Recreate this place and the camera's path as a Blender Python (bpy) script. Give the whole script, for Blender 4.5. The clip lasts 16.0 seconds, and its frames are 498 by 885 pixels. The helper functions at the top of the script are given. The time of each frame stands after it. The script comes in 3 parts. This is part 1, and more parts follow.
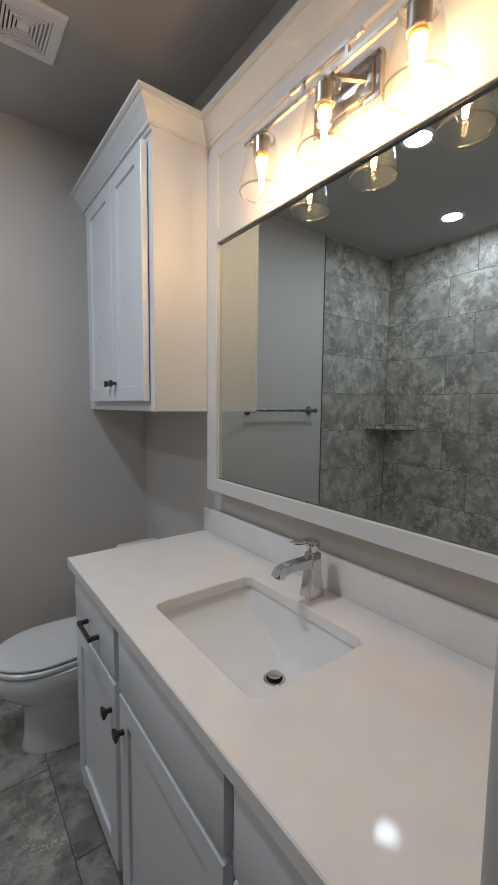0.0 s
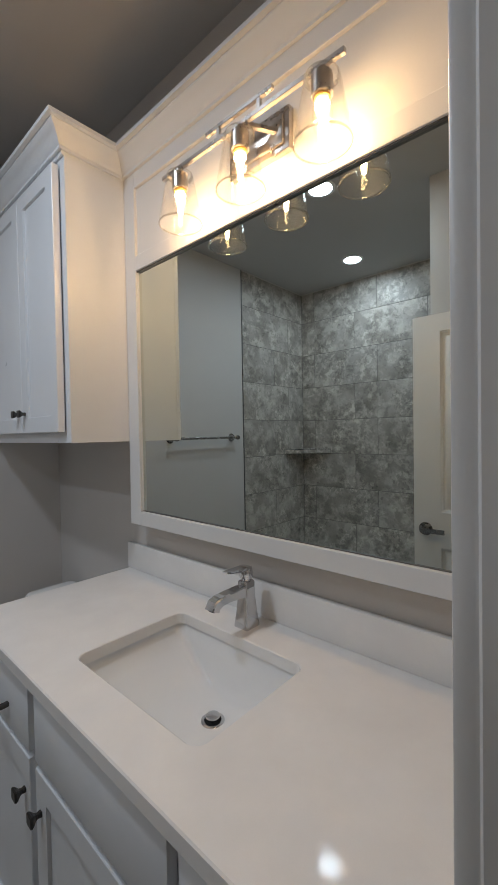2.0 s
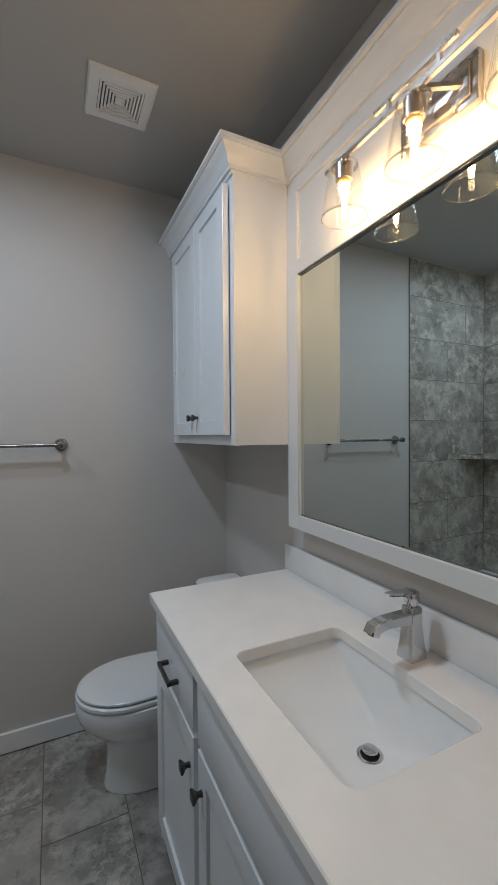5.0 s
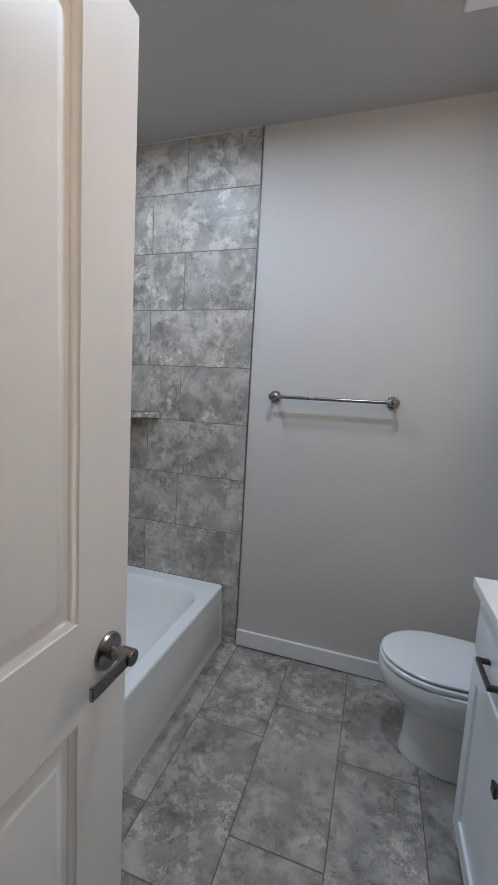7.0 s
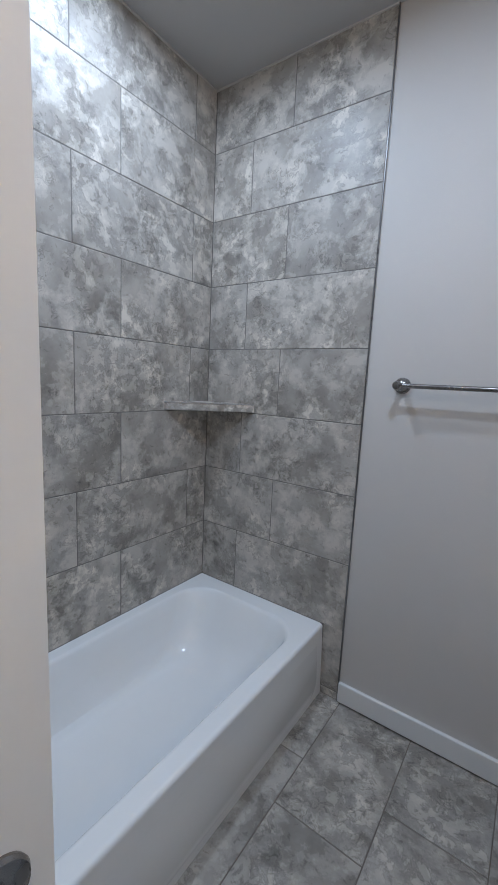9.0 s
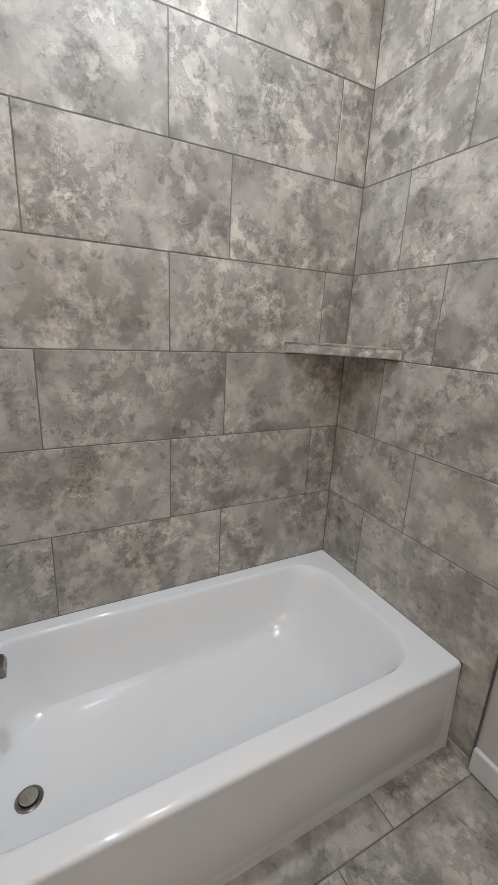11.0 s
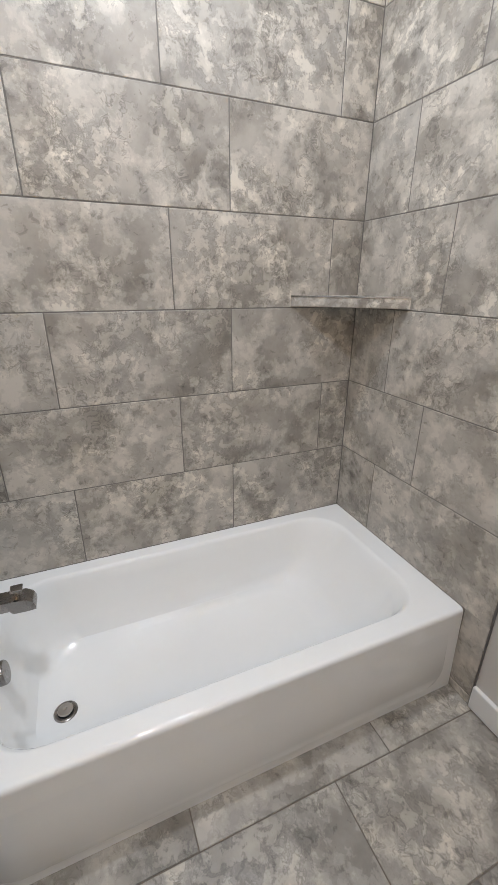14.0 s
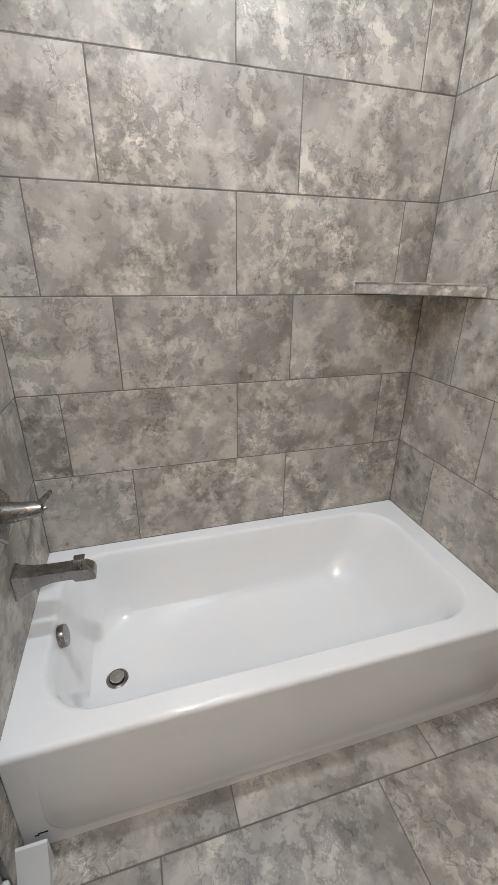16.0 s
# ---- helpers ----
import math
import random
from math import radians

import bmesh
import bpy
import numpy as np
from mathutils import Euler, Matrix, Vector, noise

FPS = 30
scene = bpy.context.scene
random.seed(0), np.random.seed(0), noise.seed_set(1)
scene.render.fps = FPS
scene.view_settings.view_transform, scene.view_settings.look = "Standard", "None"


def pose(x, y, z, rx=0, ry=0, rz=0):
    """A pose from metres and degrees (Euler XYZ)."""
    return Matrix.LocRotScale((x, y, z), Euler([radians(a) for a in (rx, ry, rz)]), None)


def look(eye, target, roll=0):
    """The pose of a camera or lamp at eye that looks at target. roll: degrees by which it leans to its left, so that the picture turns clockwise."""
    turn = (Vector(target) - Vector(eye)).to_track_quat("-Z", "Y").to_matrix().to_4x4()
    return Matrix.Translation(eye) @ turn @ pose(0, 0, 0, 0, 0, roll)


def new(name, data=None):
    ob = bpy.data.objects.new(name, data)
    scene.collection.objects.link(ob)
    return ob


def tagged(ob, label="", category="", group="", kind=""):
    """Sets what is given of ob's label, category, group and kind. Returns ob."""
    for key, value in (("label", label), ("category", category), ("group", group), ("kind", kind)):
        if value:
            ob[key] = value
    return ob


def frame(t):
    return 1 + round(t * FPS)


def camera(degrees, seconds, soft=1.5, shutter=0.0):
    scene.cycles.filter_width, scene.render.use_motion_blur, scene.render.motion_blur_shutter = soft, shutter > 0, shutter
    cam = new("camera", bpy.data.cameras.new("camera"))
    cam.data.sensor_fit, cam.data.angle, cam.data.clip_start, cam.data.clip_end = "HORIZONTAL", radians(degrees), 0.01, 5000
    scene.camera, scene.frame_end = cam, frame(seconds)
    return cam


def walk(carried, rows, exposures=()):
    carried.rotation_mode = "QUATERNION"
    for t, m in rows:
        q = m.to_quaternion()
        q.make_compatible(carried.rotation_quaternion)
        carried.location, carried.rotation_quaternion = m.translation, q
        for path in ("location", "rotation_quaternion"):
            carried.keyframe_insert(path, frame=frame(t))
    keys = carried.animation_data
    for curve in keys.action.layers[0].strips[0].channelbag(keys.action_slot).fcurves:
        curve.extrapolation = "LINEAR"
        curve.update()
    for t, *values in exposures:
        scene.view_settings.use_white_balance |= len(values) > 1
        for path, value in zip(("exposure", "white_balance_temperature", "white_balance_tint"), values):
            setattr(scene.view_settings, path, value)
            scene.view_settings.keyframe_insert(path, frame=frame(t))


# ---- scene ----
cam = camera(63.3, 16.0)
PATH = [
    (0, (0.021, -0.002, 1.448), (1.217, 1.591, 1.271), 0.6),
    (0.5, (0.019, -0.021, 1.452), (1.335, 1.481, 1.336), 0.3),
    (1, (0.005, -0.013, 1.453), (1.398, 1.419, 1.361), -0.2),
    (1.5, (0.006, 0.004, 1.458), (1.473, 1.362, 1.396), -0.6),
    (2, (0.013, 0.019, 1.447), (1.501, 1.355, 1.405), -1.0),
    (2.5, (0.012, 0.024, 1.453), (1.501, 1.359, 1.424), -1.3),
    (3, (0.009, 0.025, 1.454), (1.46, 1.401, 1.425), -1.3),
    (3.2, (0.01, 0.025, 1.444), (1.436, 1.428, 1.428), -1.2),
    (5.3, (0.057, 0.082, 1.466), (0.781, 1.946, 1.416), 0.1),
    (5.5, (0.063, 0.099, 1.465), (0.678, 2.001, 1.405), 0.5),
    (6, (0.062, 0.109, 1.459), (0.344, 2.087, 1.362), 0.8),
    (6.2, (0.056, 0.106, 1.449), (0.194, 2.098, 1.336), 1.3),
    (6.5, (0.05, 0.135, 1.431), (-0.087, 2.124, 1.271), 2.0),
    (7, (0.024, 0.148, 1.42), (-0.578, 2.042, 1.19), 3.2),
    (7.5, (0.039, 0.168, 1.418), (-0.772, 1.979, 1.17), 3.7),
    (8, (-0.022, 0.242, 1.415), (-0.907, 2.013, 1.133), 3.9),
    (8.5, (-0.084, 0.391, 1.415), (-1.055, 2.11, 1.094), 3.4),
    (9, (-0.066, 0.614, 1.414), (-1.213, 2.224, 1.112), 2.8),
    (9.5, (-0.093, 0.786, 1.407), (-1.413, 2.264, 1.135), 3.2),
    (10, (-0.164, 0.9, 1.425), (-1.63, 2.22, 1.096), 3.5),
    (10.2, (-0.17, 0.961, 1.396), (-1.722, 2.171, 1.041), 3.5),
    (12.3, (-0.076, 1.106, 1.341), (-1.796, 1.814, 0.607), 0.9),
    (12.5, (-0.081, 1.108, 1.344), (-1.799, 1.82, 0.609), 0.7),
    (13, (-0.067, 1.129, 1.354), (-1.778, 1.868, 0.628), 0.7),
    (13.5, (-0.054, 1.153, 1.353), (-1.762, 1.898, 0.627), 0.4),
    (14, (-0.06, 1.141, 1.348), (-1.771, 1.866, 0.608), 0.3),
    (14.5, (-0.069, 1.122, 1.344), (-1.783, 1.822, 0.589), 0.4),
    (15, (-0.07, 1.114, 1.336), (-1.794, 1.77, 0.564), 0.7),
    (15.5, (-0.072, 1.114, 1.335), (-1.811, 1.712, 0.549), 0.8),
    (16, (-0.072, 1.106, 1.332), (-1.842, 1.619, 0.553), 0.5),
]
EXPOSURES = [(0, 0.5, 6900, 18), (1.5, 0.4, 6900, 18), (3, 0.38, 6900, 18), (5.5, 0.52, 6500, 14), (6.0, 0.56, 6500, 15), (6.5, 0.54, 6250, 15), (7.0, 0.9, 6280, 16), (7.5, 1.0, 6250, 16), (8.5, 0.97, 6260, 15), (9, 0.92, 6000, 17), (9.5, 0.9, 6280, 17), (10, 0.95, 6850, 18), (12.5, 1.54, 7380, 20), (16, 1.54, 7380, 20)]
walk(cam, [(t, look(eye, target, roll)) for t, eye, target, roll in PATH], EXPOSURES)

# ---- world and large lights ----
world = bpy.data.worlds.new("world")
scene.world = world
world.use_nodes = True
world.node_tree.nodes["Background"].inputs[0].default_value = (0.02, 0.021, 0.023, 1)
world.node_tree.nodes["Background"].inputs[1].default_value = 1.0
DOWNLIGHT = 170.0      # glow of the ceiling disc above the tub
ROOMLIGHT = 208.0      # glow of the weaker disc in the room
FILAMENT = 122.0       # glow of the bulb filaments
COOL = (0.67, 0.845, 1.0)
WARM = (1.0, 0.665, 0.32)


# ---- materials ----
def nodes_of(name):
    m = bpy.data.materials.new(name)
    m.use_nodes = True
    nt = m.node_tree
    return m, nt, nt.nodes["Principled BSDF"]


def noise_node(nt, scale, detail=4, rough=0.55, dist=0.0, vec=None):
    n = nt.nodes.new("ShaderNodeTexNoise")
    n.inputs["Scale"].default_value = scale
    n.inputs["Detail"].default_value = detail
    n.inputs["Roughness"].default_value = rough
    n.inputs["Distortion"].default_value = dist
    if vec is not None:
        nt.links.new(vec, n.inputs["Vector"])
    return n


def ramp_node(nt, fac, stops):
    r = nt.nodes.new("ShaderNodeValToRGB")
    el = r.color_ramp.elements
    while len(el) < len(stops):
        el.new(0.5)
    for e, (p, c) in zip(el, stops):
        e.position = p
        e.color = (*c, 1) if len(c) == 3 else c
    nt.links.new(fac, r.inputs["Fac"])
    return r


def mix_node(nt, kind, fac, a, b):
    m = nt.nodes.new("ShaderNodeMix")
    m.data_type, m.blend_type = "RGBA", kind
    for sock, v in ((m.inputs[0], fac), (m.inputs[6], a), (m.inputs[7], b)):
        if isinstance(v, bpy.types.NodeSocket):
            nt.links.new(v, sock)
        elif isinstance(v, tuple):
            sock.default_value = (*v, 1)
        else:
            sock.default_value = v
    return m.outputs[2]


def coords(nt):
    return nt.nodes.new("ShaderNodeTexCoord").outputs["Object"]


def bump_to(nt, bsdf, height, strength, distance):
    b = nt.nodes.new("ShaderNodeBump")
    b.inputs["Strength"].default_value = strength
    b.inputs["Distance"].default_value = distance
    nt.links.new(height, b.inputs["Height"])
    nt.links.new(b.outputs["Normal"], bsdf.inputs["Normal"])


def surface(name, color, rough=0.5, metal=0.0, vary=0.05, scale=3.0, grain=120.0, bump=0.0, dist=0.001, coat=0.0, rvary=0.06):
    """A plain material with a slow change of tone and a fine grain."""
    m, nt, b = nodes_of(name)
    v = coords(nt)
    slow = noise_node(nt, scale, 5, 0.6, 0.0, v)
    fine = noise_node(nt, grain, 3, 0.6, 0.0, v)
    lo = tuple(c * (1 - vary) for c in color)
    hi = tuple(min(1, c * (1 + vary)) for c in color)
    base = ramp_node(nt, slow.outputs["Fac"], [(0.3, lo), (0.7, hi)]).outputs["Color"]
    g = ramp_node(nt, fine.outputs["Fac"], [(0.3, (1 - vary * 0.5,) * 3), (0.7, (1, 1, 1))]).outputs["Color"]
    nt.links.new(mix_node(nt, "MULTIPLY", 1.0, base, g), b.inputs["Base Color"])
    r = ramp_node(nt, slow.outputs["Fac"], [(0.3, (max(0, rough - rvary),) * 3), (0.7, (min(1, rough + rvary),) * 3)])
    nt.links.new(r.outputs["Color"], b.inputs["Roughness"])
    b.inputs["Metallic"].default_value = metal
    b.inputs["Coat Weight"].default_value = coat
    b.inputs["Coat Roughness"].default_value = 0.05
    if bump:
        bump_to(nt, b, fine.outputs["Fac"], bump, dist)
    return m


def stone_tile(name, tone, rough, size=1.0):
    """Grey cloud-figured porcelain: soft clouds, torn pale patches and dark flecks, another cut of the stone on each tile."""
    m, nt, b = nodes_of(name)
    v = coords(nt)
    info = nt.nodes.new("ShaderNodeObjectInfo")
    shift = nt.nodes.new("ShaderNodeVectorMath")
    shift.operation = "MULTIPLY_ADD"
    comb = nt.nodes.new("ShaderNodeCombineXYZ")
    for k in range(3):
        nt.links.new(info.outputs["Random"], comb.inputs[k])
    nt.links.new(comb.outputs[0], shift.inputs[0])
    shift.inputs[1].default_value = (37.0, 53.0, 71.0)
    nt.links.new(v, shift.inputs[2])
    p = shift.outputs[0]
    cloud = noise_node(nt, 4.2 * size, 7, 0.60, 0.2, p)
    torn = noise_node(nt, 8.5 * size, 11, 0.66, 0.15, p)
    chips = noise_node(nt, 24.0 * size, 9, 0.64, 0.25, p)
    smudge = noise_node(nt, 7.5 * size, 9, 0.68, 0.25, p)
    fleck = noise_node(nt, 34.0 * size, 6, 0.62, 0.55, p)
    where = noise_node(nt, 3.6 * size, 4, 0.55, 0.3, p)
    t = tone
    base = ramp_node(nt, cloud.outputs["Fac"], [(0.30, (0.205 * t, 0.186 * t, 0.167 * t)), (0.44, (0.298 * t, 0.276 * t, 0.251 * t)), (0.56, (0.375 * t, 0.352 * t, 0.326 * t)), (0.70, (0.435 * t, 0.410 * t, 0.382 * t))]).outputs["Color"]
    # large pale sheets with ragged rims
    pale = ramp_node(nt, torn.outputs["Fac"], [(0.49, (0, 0, 0)), (0.512, (0.34, 0.34, 0.34)), (0.56, (0.52, 0.52, 0.52)), (0.585, (0.86, 0.86, 0.86))]).outputs["Color"]
    c1 = mix_node(nt, "MIX", pale, base, (0.535 * t, 0.503 * t, 0.463 * t))
    dim = ramp_node(nt, smudge.outputs["Fac"], [(0.32, (0.58, 0.58, 0.59)), (0.405, (0.80, 0.80, 0.80)), (0.43, (0.94, 0.94, 0.94)), (0.48, (1, 1, 1))]).outputs["Color"]
    c1 = mix_node(nt, "MULTIPLY", 0.75, c1, dim)
    # crazed zones: pale chips with dark rims
    zone = ramp_node(nt, where.outputs["Fac"], [(0.46, (0.0, 0.0, 0.0)), (0.57, (0.95, 0.95, 0.95))]).outputs["Color"]
    chip = ramp_node(nt, chips.outputs["Fac"], [(0.40, (0.80, 0.80, 0.80)), (0.465, (0.97, 0.97, 0.97)), (0.495, (0.66, 0.65, 0.64)), (0.515, (0.98, 0.98, 0.98)), (0.54, (1.24, 1.24, 1.22)), (0.66, (1.30, 1.30, 1.28))]).outputs["Color"]
    c2 = mix_node(nt, "MULTIPLY", zone, c1, chip)
    speck = ramp_node(nt, fleck.outputs["Fac"], [(0.32, (0.58, 0.57, 0.56)), (0.375, (0.80, 0.79, 0.78)), (0.39, (1, 1, 1))]).outputs["Color"]
    c2 = mix_node(nt, "MULTIPLY", 0.8, c2, speck)
    # crusts of dark curls with pale lips
    curl = noise_node(nt, 29.0 * size, 4, 0.62, 0.9, p)
    crust = noise_node(nt, 5.2 * size, 3, 0.5, 0.4, p)
    lips = ramp_node(nt, curl.outputs["Fac"], [(0.405, (1, 1, 1)), (0.445, (0.64, 0.63, 0.62)), (0.468, (0.68, 0.67, 0.66)), (0.490, (1, 1, 1)), (0.515, (1.24, 1.23, 1.21)), (0.56, (1.03, 1.03, 1.03))]).outputs["Color"]
    spots = ramp_node(nt, crust.outputs["Fac"], [(0.545, (0, 0, 0)), (0.63, (0.9, 0.9, 0.9))]).outputs["Color"]
    c2 = mix_node(nt, "MULTIPLY", spots, c2, lips)
    tint = ramp_node(nt, info.outputs["Random"], [(0.0, (0.955, 0.935, 0.905)), (1.0, (1.065, 1.035, 0.99))]).outputs["Color"]
    nt.links.new(mix_node(nt, "MULTIPLY", 1.0, c2, tint), b.inputs["Base Color"])
    r = ramp_node(nt, torn.outputs["Fac"], [(0.3, (rough - 0.06,) * 3), (0.7, (rough + 0.08,) * 3)])
    nt.links.new(r.outputs["Color"], b.inputs["Roughness"])
    bump_to(nt, b, torn.outputs["Fac"], 0.3, 0.0015)
    return m


def glow(name, color, strength):
    m, nt, b = nodes_of(name)
    b.inputs["Base Color"].default_value = (0.8, 0.8, 0.8, 1)
    b.inputs["Emission Color"].default_value = (*color, 1)
    b.inputs["Emission Strength"].default_value = strength
    return m


def clear_glass(name, tint=(1, 1, 1), shiny=0.0):
    """Thin clear glass: light passes straight, with a gloss that grows at grazing angles."""
    m, nt, b = nodes_of(name)
    nt.nodes.remove(b)
    clear, shine, both, edge = (nt.nodes.new("ShaderNode" + k) for k in ("BsdfTransparent", "BsdfGlossy", "MixShader", "LayerWeight"))
    clear.inputs[0].default_value = (*tint, 1)
    shine.inputs["Roughness"].default_value = 0.02
    edge.inputs["Blend"].default_value = 0.5
    gloss = ramp_node(nt, edge.outputs["Facing"], [(0.0, (0.025 + shiny,) * 3), (0.6, (0.07 + shiny,) * 3), (0.86, (0.25, 0.25, 0.25)), (1.0, (0.75, 0.75, 0.75))])
    nt.links.new(gloss.outputs["Color"], both.inputs[0])
    nt.links.new(clear.outputs[0], both.inputs[1])
    nt.links.new(shine.outputs[0], both.inputs[2])
    nt.links.new(both.outputs[0], nt.nodes["Material Output"].inputs["Surface"])
    return m


WALL = surface("greige_wall_paint", (0.57, 0.538, 0.505), 0.62, vary=0.025, scale=1.6, grain=260, bump=0.25, dist=0.0012)
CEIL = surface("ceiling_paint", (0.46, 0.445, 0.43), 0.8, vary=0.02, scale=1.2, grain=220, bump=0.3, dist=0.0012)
TRIM = surface("white_trim_paint", (0.74, 0.735, 0.72), 0.34, vary=0.02, scale=2.5, grain=180, bump=0.06, dist=0.0006)
CABINET = surface("white_cabinet_lacquer", (0.79, 0.805, 0.82), 0.32, vary=0.02, scale=3, grain=200, bump=0.05, dist=0.0005)
DOORPAINT = surface("cream_white_door_paint", (0.86, 0.85, 0.835), 0.32, vary=0.02, scale=2.5, grain=150, bump=0.08, dist=0.0006)
QUARTZ = surface("white_quartz", (0.88, 0.855, 0.825), 0.065, vary=0.03, scale=9, grain=420, rvary=0.015)
PORCELAIN = surface("white_porcelain", (0.86, 0.865, 0.86), 0.10, vary=0.012, scale=4, grain=60, rvary=0.02, coat=0.3)
ENAMEL = surface("white_tub_enamel", (0.84, 0.84, 0.83), 0.065, vary=0.012, scale=3, grain=50, rvary=0.02, coat=0.3)
SEAT = surface("white_seat_plastic", (0.76, 0.765, 0.76), 0.22, vary=0.012, scale=5, grain=90)
CHROME = surface("chrome", (0.66, 0.66, 0.67), 0.07, 1.0, vary=0.02, scale=20, grain=300, rvary=0.03)
NICKEL = surface("brushed_nickel", (0.30, 0.28, 0.265), 0.26, 1.0, vary=0.06, scale=30, grain=500, rvary=0.06)
LAMPNICKEL = surface("pale_brushed_nickel", (0.56, 0.52, 0.48), 0.30, 1.0, vary=0.06, scale=30, grain=500, rvary=0.06)
DARKMETAL = surface("dark_bronze_metal", (0.10, 0.092, 0.085), 0.36, 0.85, vary=0.08, scale=25, grain=300)
EDGING = surface("dark_edge_trim", (0.21, 0.205, 0.20), 0.32, 0.9, vary=0.06, scale=20, grain=200)
GROUT = surface("grey_grout", (0.195, 0.177, 0.160), 0.9, vary=0.1, scale=12, grain=300, bump=0.4, dist=0.001)
FLOORGROUT = surface("brown_floor_grout", (0.185, 0.155, 0.13), 0.9, vary=0.1, scale=12, grain=300, bump=0.4, dist=0.001)
GAP = surface("dark_gap", (0.02, 0.02, 0.02), 0.9, vary=0.1)
HALL = surface("hall_wall_paint", (0.42, 0.41, 0.40), 0.7, vary=0.03, scale=1.5)
HALLFLOOR = surface("hall_floor_vinyl", (0.22, 0.19, 0.16), 0.5, vary=0.15, scale=4, grain=40)
VENTBACK = surface("vent_shadow", (0.16, 0.155, 0.15), 0.8, vary=0.05)
VENT = surface("vent_plastic", (0.80, 0.795, 0.785), 0.45, vary=0.02)
WALLTILE = stone_tile("cloudy_grey_wall_tile", 1.05, 0.45)
FLOORTILE = stone_tile("cloudy_grey_floor_tile", 0.82, 0.38, 0.9)
SHELFTILE = stone_tile("pale_grey_shelf_stone", 1.2, 0.28, 1.4)
MIRROR = surface("mirror_silver", (0.66, 0.73, 0.72), 0.0, 1.0, vary=0.0, rvary=0.0)
GLASS = clear_glass("clear_glass", (0.985, 0.985, 0.982))
RIMGLASS = clear_glass("thick_glass_rim", (0.90, 0.88, 0.85), 0.18)
# the bulb's amber light on the collar is put into this base colour
AMBER = surface("socket_collar_painted_glow", (0.75, 0.45, 0.12), 0.35, 0.5, vary=0.05)
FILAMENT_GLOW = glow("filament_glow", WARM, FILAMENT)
DISC_GLOW = glow("downlight_glow", COOL, DOWNLIGHT)
ROOM_GLOW = glow("room_downlight_glow", COOL, ROOMLIGHT)


# ---- building helpers ----
def box(bm, x0, x1, y0, y1, z0, z1, bevel=0.0, seg=1):
    vs = [bm.verts.new((x, y, z)) for x in (x0, x1) for y in (y0, y1) for z in (z0, z1)]
    fs = [bm.faces.new([vs[i] for i in q]) for q in ((0, 1, 3, 2), (4, 6, 7, 5), (0, 4, 5, 1), (2, 3, 7, 6), (0, 2, 6, 4), (1, 5, 7, 3))]
    if bevel:
        es = list({e for f in fs for e in f.edges})
        bmesh.ops.bevel(bm, geom=es, offset=bevel, segments=seg, affect="EDGES", profile=0.5)
    return bm


def boxes(*args, bevel=0.0, seg=1):
    bm = bmesh.new()
    for a in args:
        box(bm, *a, bevel=bevel, seg=seg)
    return bm


def loft(rings, closed_ends=(True, True), bm=None):
    """Joins rings of equally many points into a skin."""
    bm = bm or bmesh.new()
    rows = [[bm.verts.new(p) for p in r] for r in rings]
    n = len(rows[0])
    for a, b in zip(rows, rows[1:]):
        for i in range(n):
            bm.faces.new((a[i], a[(i + 1) % n], b[(i + 1) % n], b[i]))
    if closed_ends[0]:
        bm.faces.new(list(reversed(rows[0])))
    if closed_ends[1]:
        bm.faces.new(rows[-1])
    return bm


def rounded(x0, x1, y0, y1, r, z, per=7):
    """A rounded rectangle at height z."""
    pts = []
    for cx, cy, a0 in ((x1 - r, y1 - r, 0), (x0 + r, y1 - r, 90), (x0 + r, y0 + r, 180), (x1 - r, y0 + r, 270)):
        for k in range(per + 1):
            a = radians(a0 + 90 * k / per)
            pts.append((cx + r * math.cos(a), cy + r * math.sin(a), z))
    return pts


def turned(bm, m, profile, seg=24, caps=(True, True)):
    """A turned body: profile of (radius, height) about the z axis of the pose m."""
    rings = [[m @ Vector((r * math.cos(2 * math.pi * k / seg), r * math.sin(2 * math.pi * k / seg), z)) for k in range(seg)] for r, z in profile]
    return loft(rings, caps, bm)


def smooth(ob, angle=35):
    me = ob.data
    for p in me.polygons:
        p.use_smooth = True
    me.set_sharp_from_angle(angle=radians(angle))
    return ob


def mesh_object(name, bm, material, soft=True):
    bmesh.ops.recalc_face_normals(bm, faces=bm.faces[:])
    me = bpy.data.meshes.new(name)
    bm.to_mesh(me)
    bm.free()
    me.materials.append(material)
    ob = new(name, me)
    return smooth(ob) if soft else ob


def origin_of(ob):
    m = Matrix.Identity(4)
    while ob:
        m = ob.matrix_basis @ m if ob.parent is None else ob.matrix_parent_inverse @ ob.matrix_basis @ m
        ob = ob.parent
    return m


def part(name, bm, material, parent, label="", kind=""):
    ob = mesh_object(name, bm, material)
    ob.parent = parent
    ob.matrix_parent_inverse = origin_of(parent).inverted()
    return tagged(ob, label=label, kind=kind)


def thing(name, at, label, category, group="", kind=""):
    e = new(name)
    e.empty_display_size = 0.05
    e.matrix_basis = pose(*at)
    return tagged(e, label, category, group, kind)


def structure(name, bm, material, label="", category=""):
    return tagged(mesh_object(name, bm, material), label, category, kind="structure")


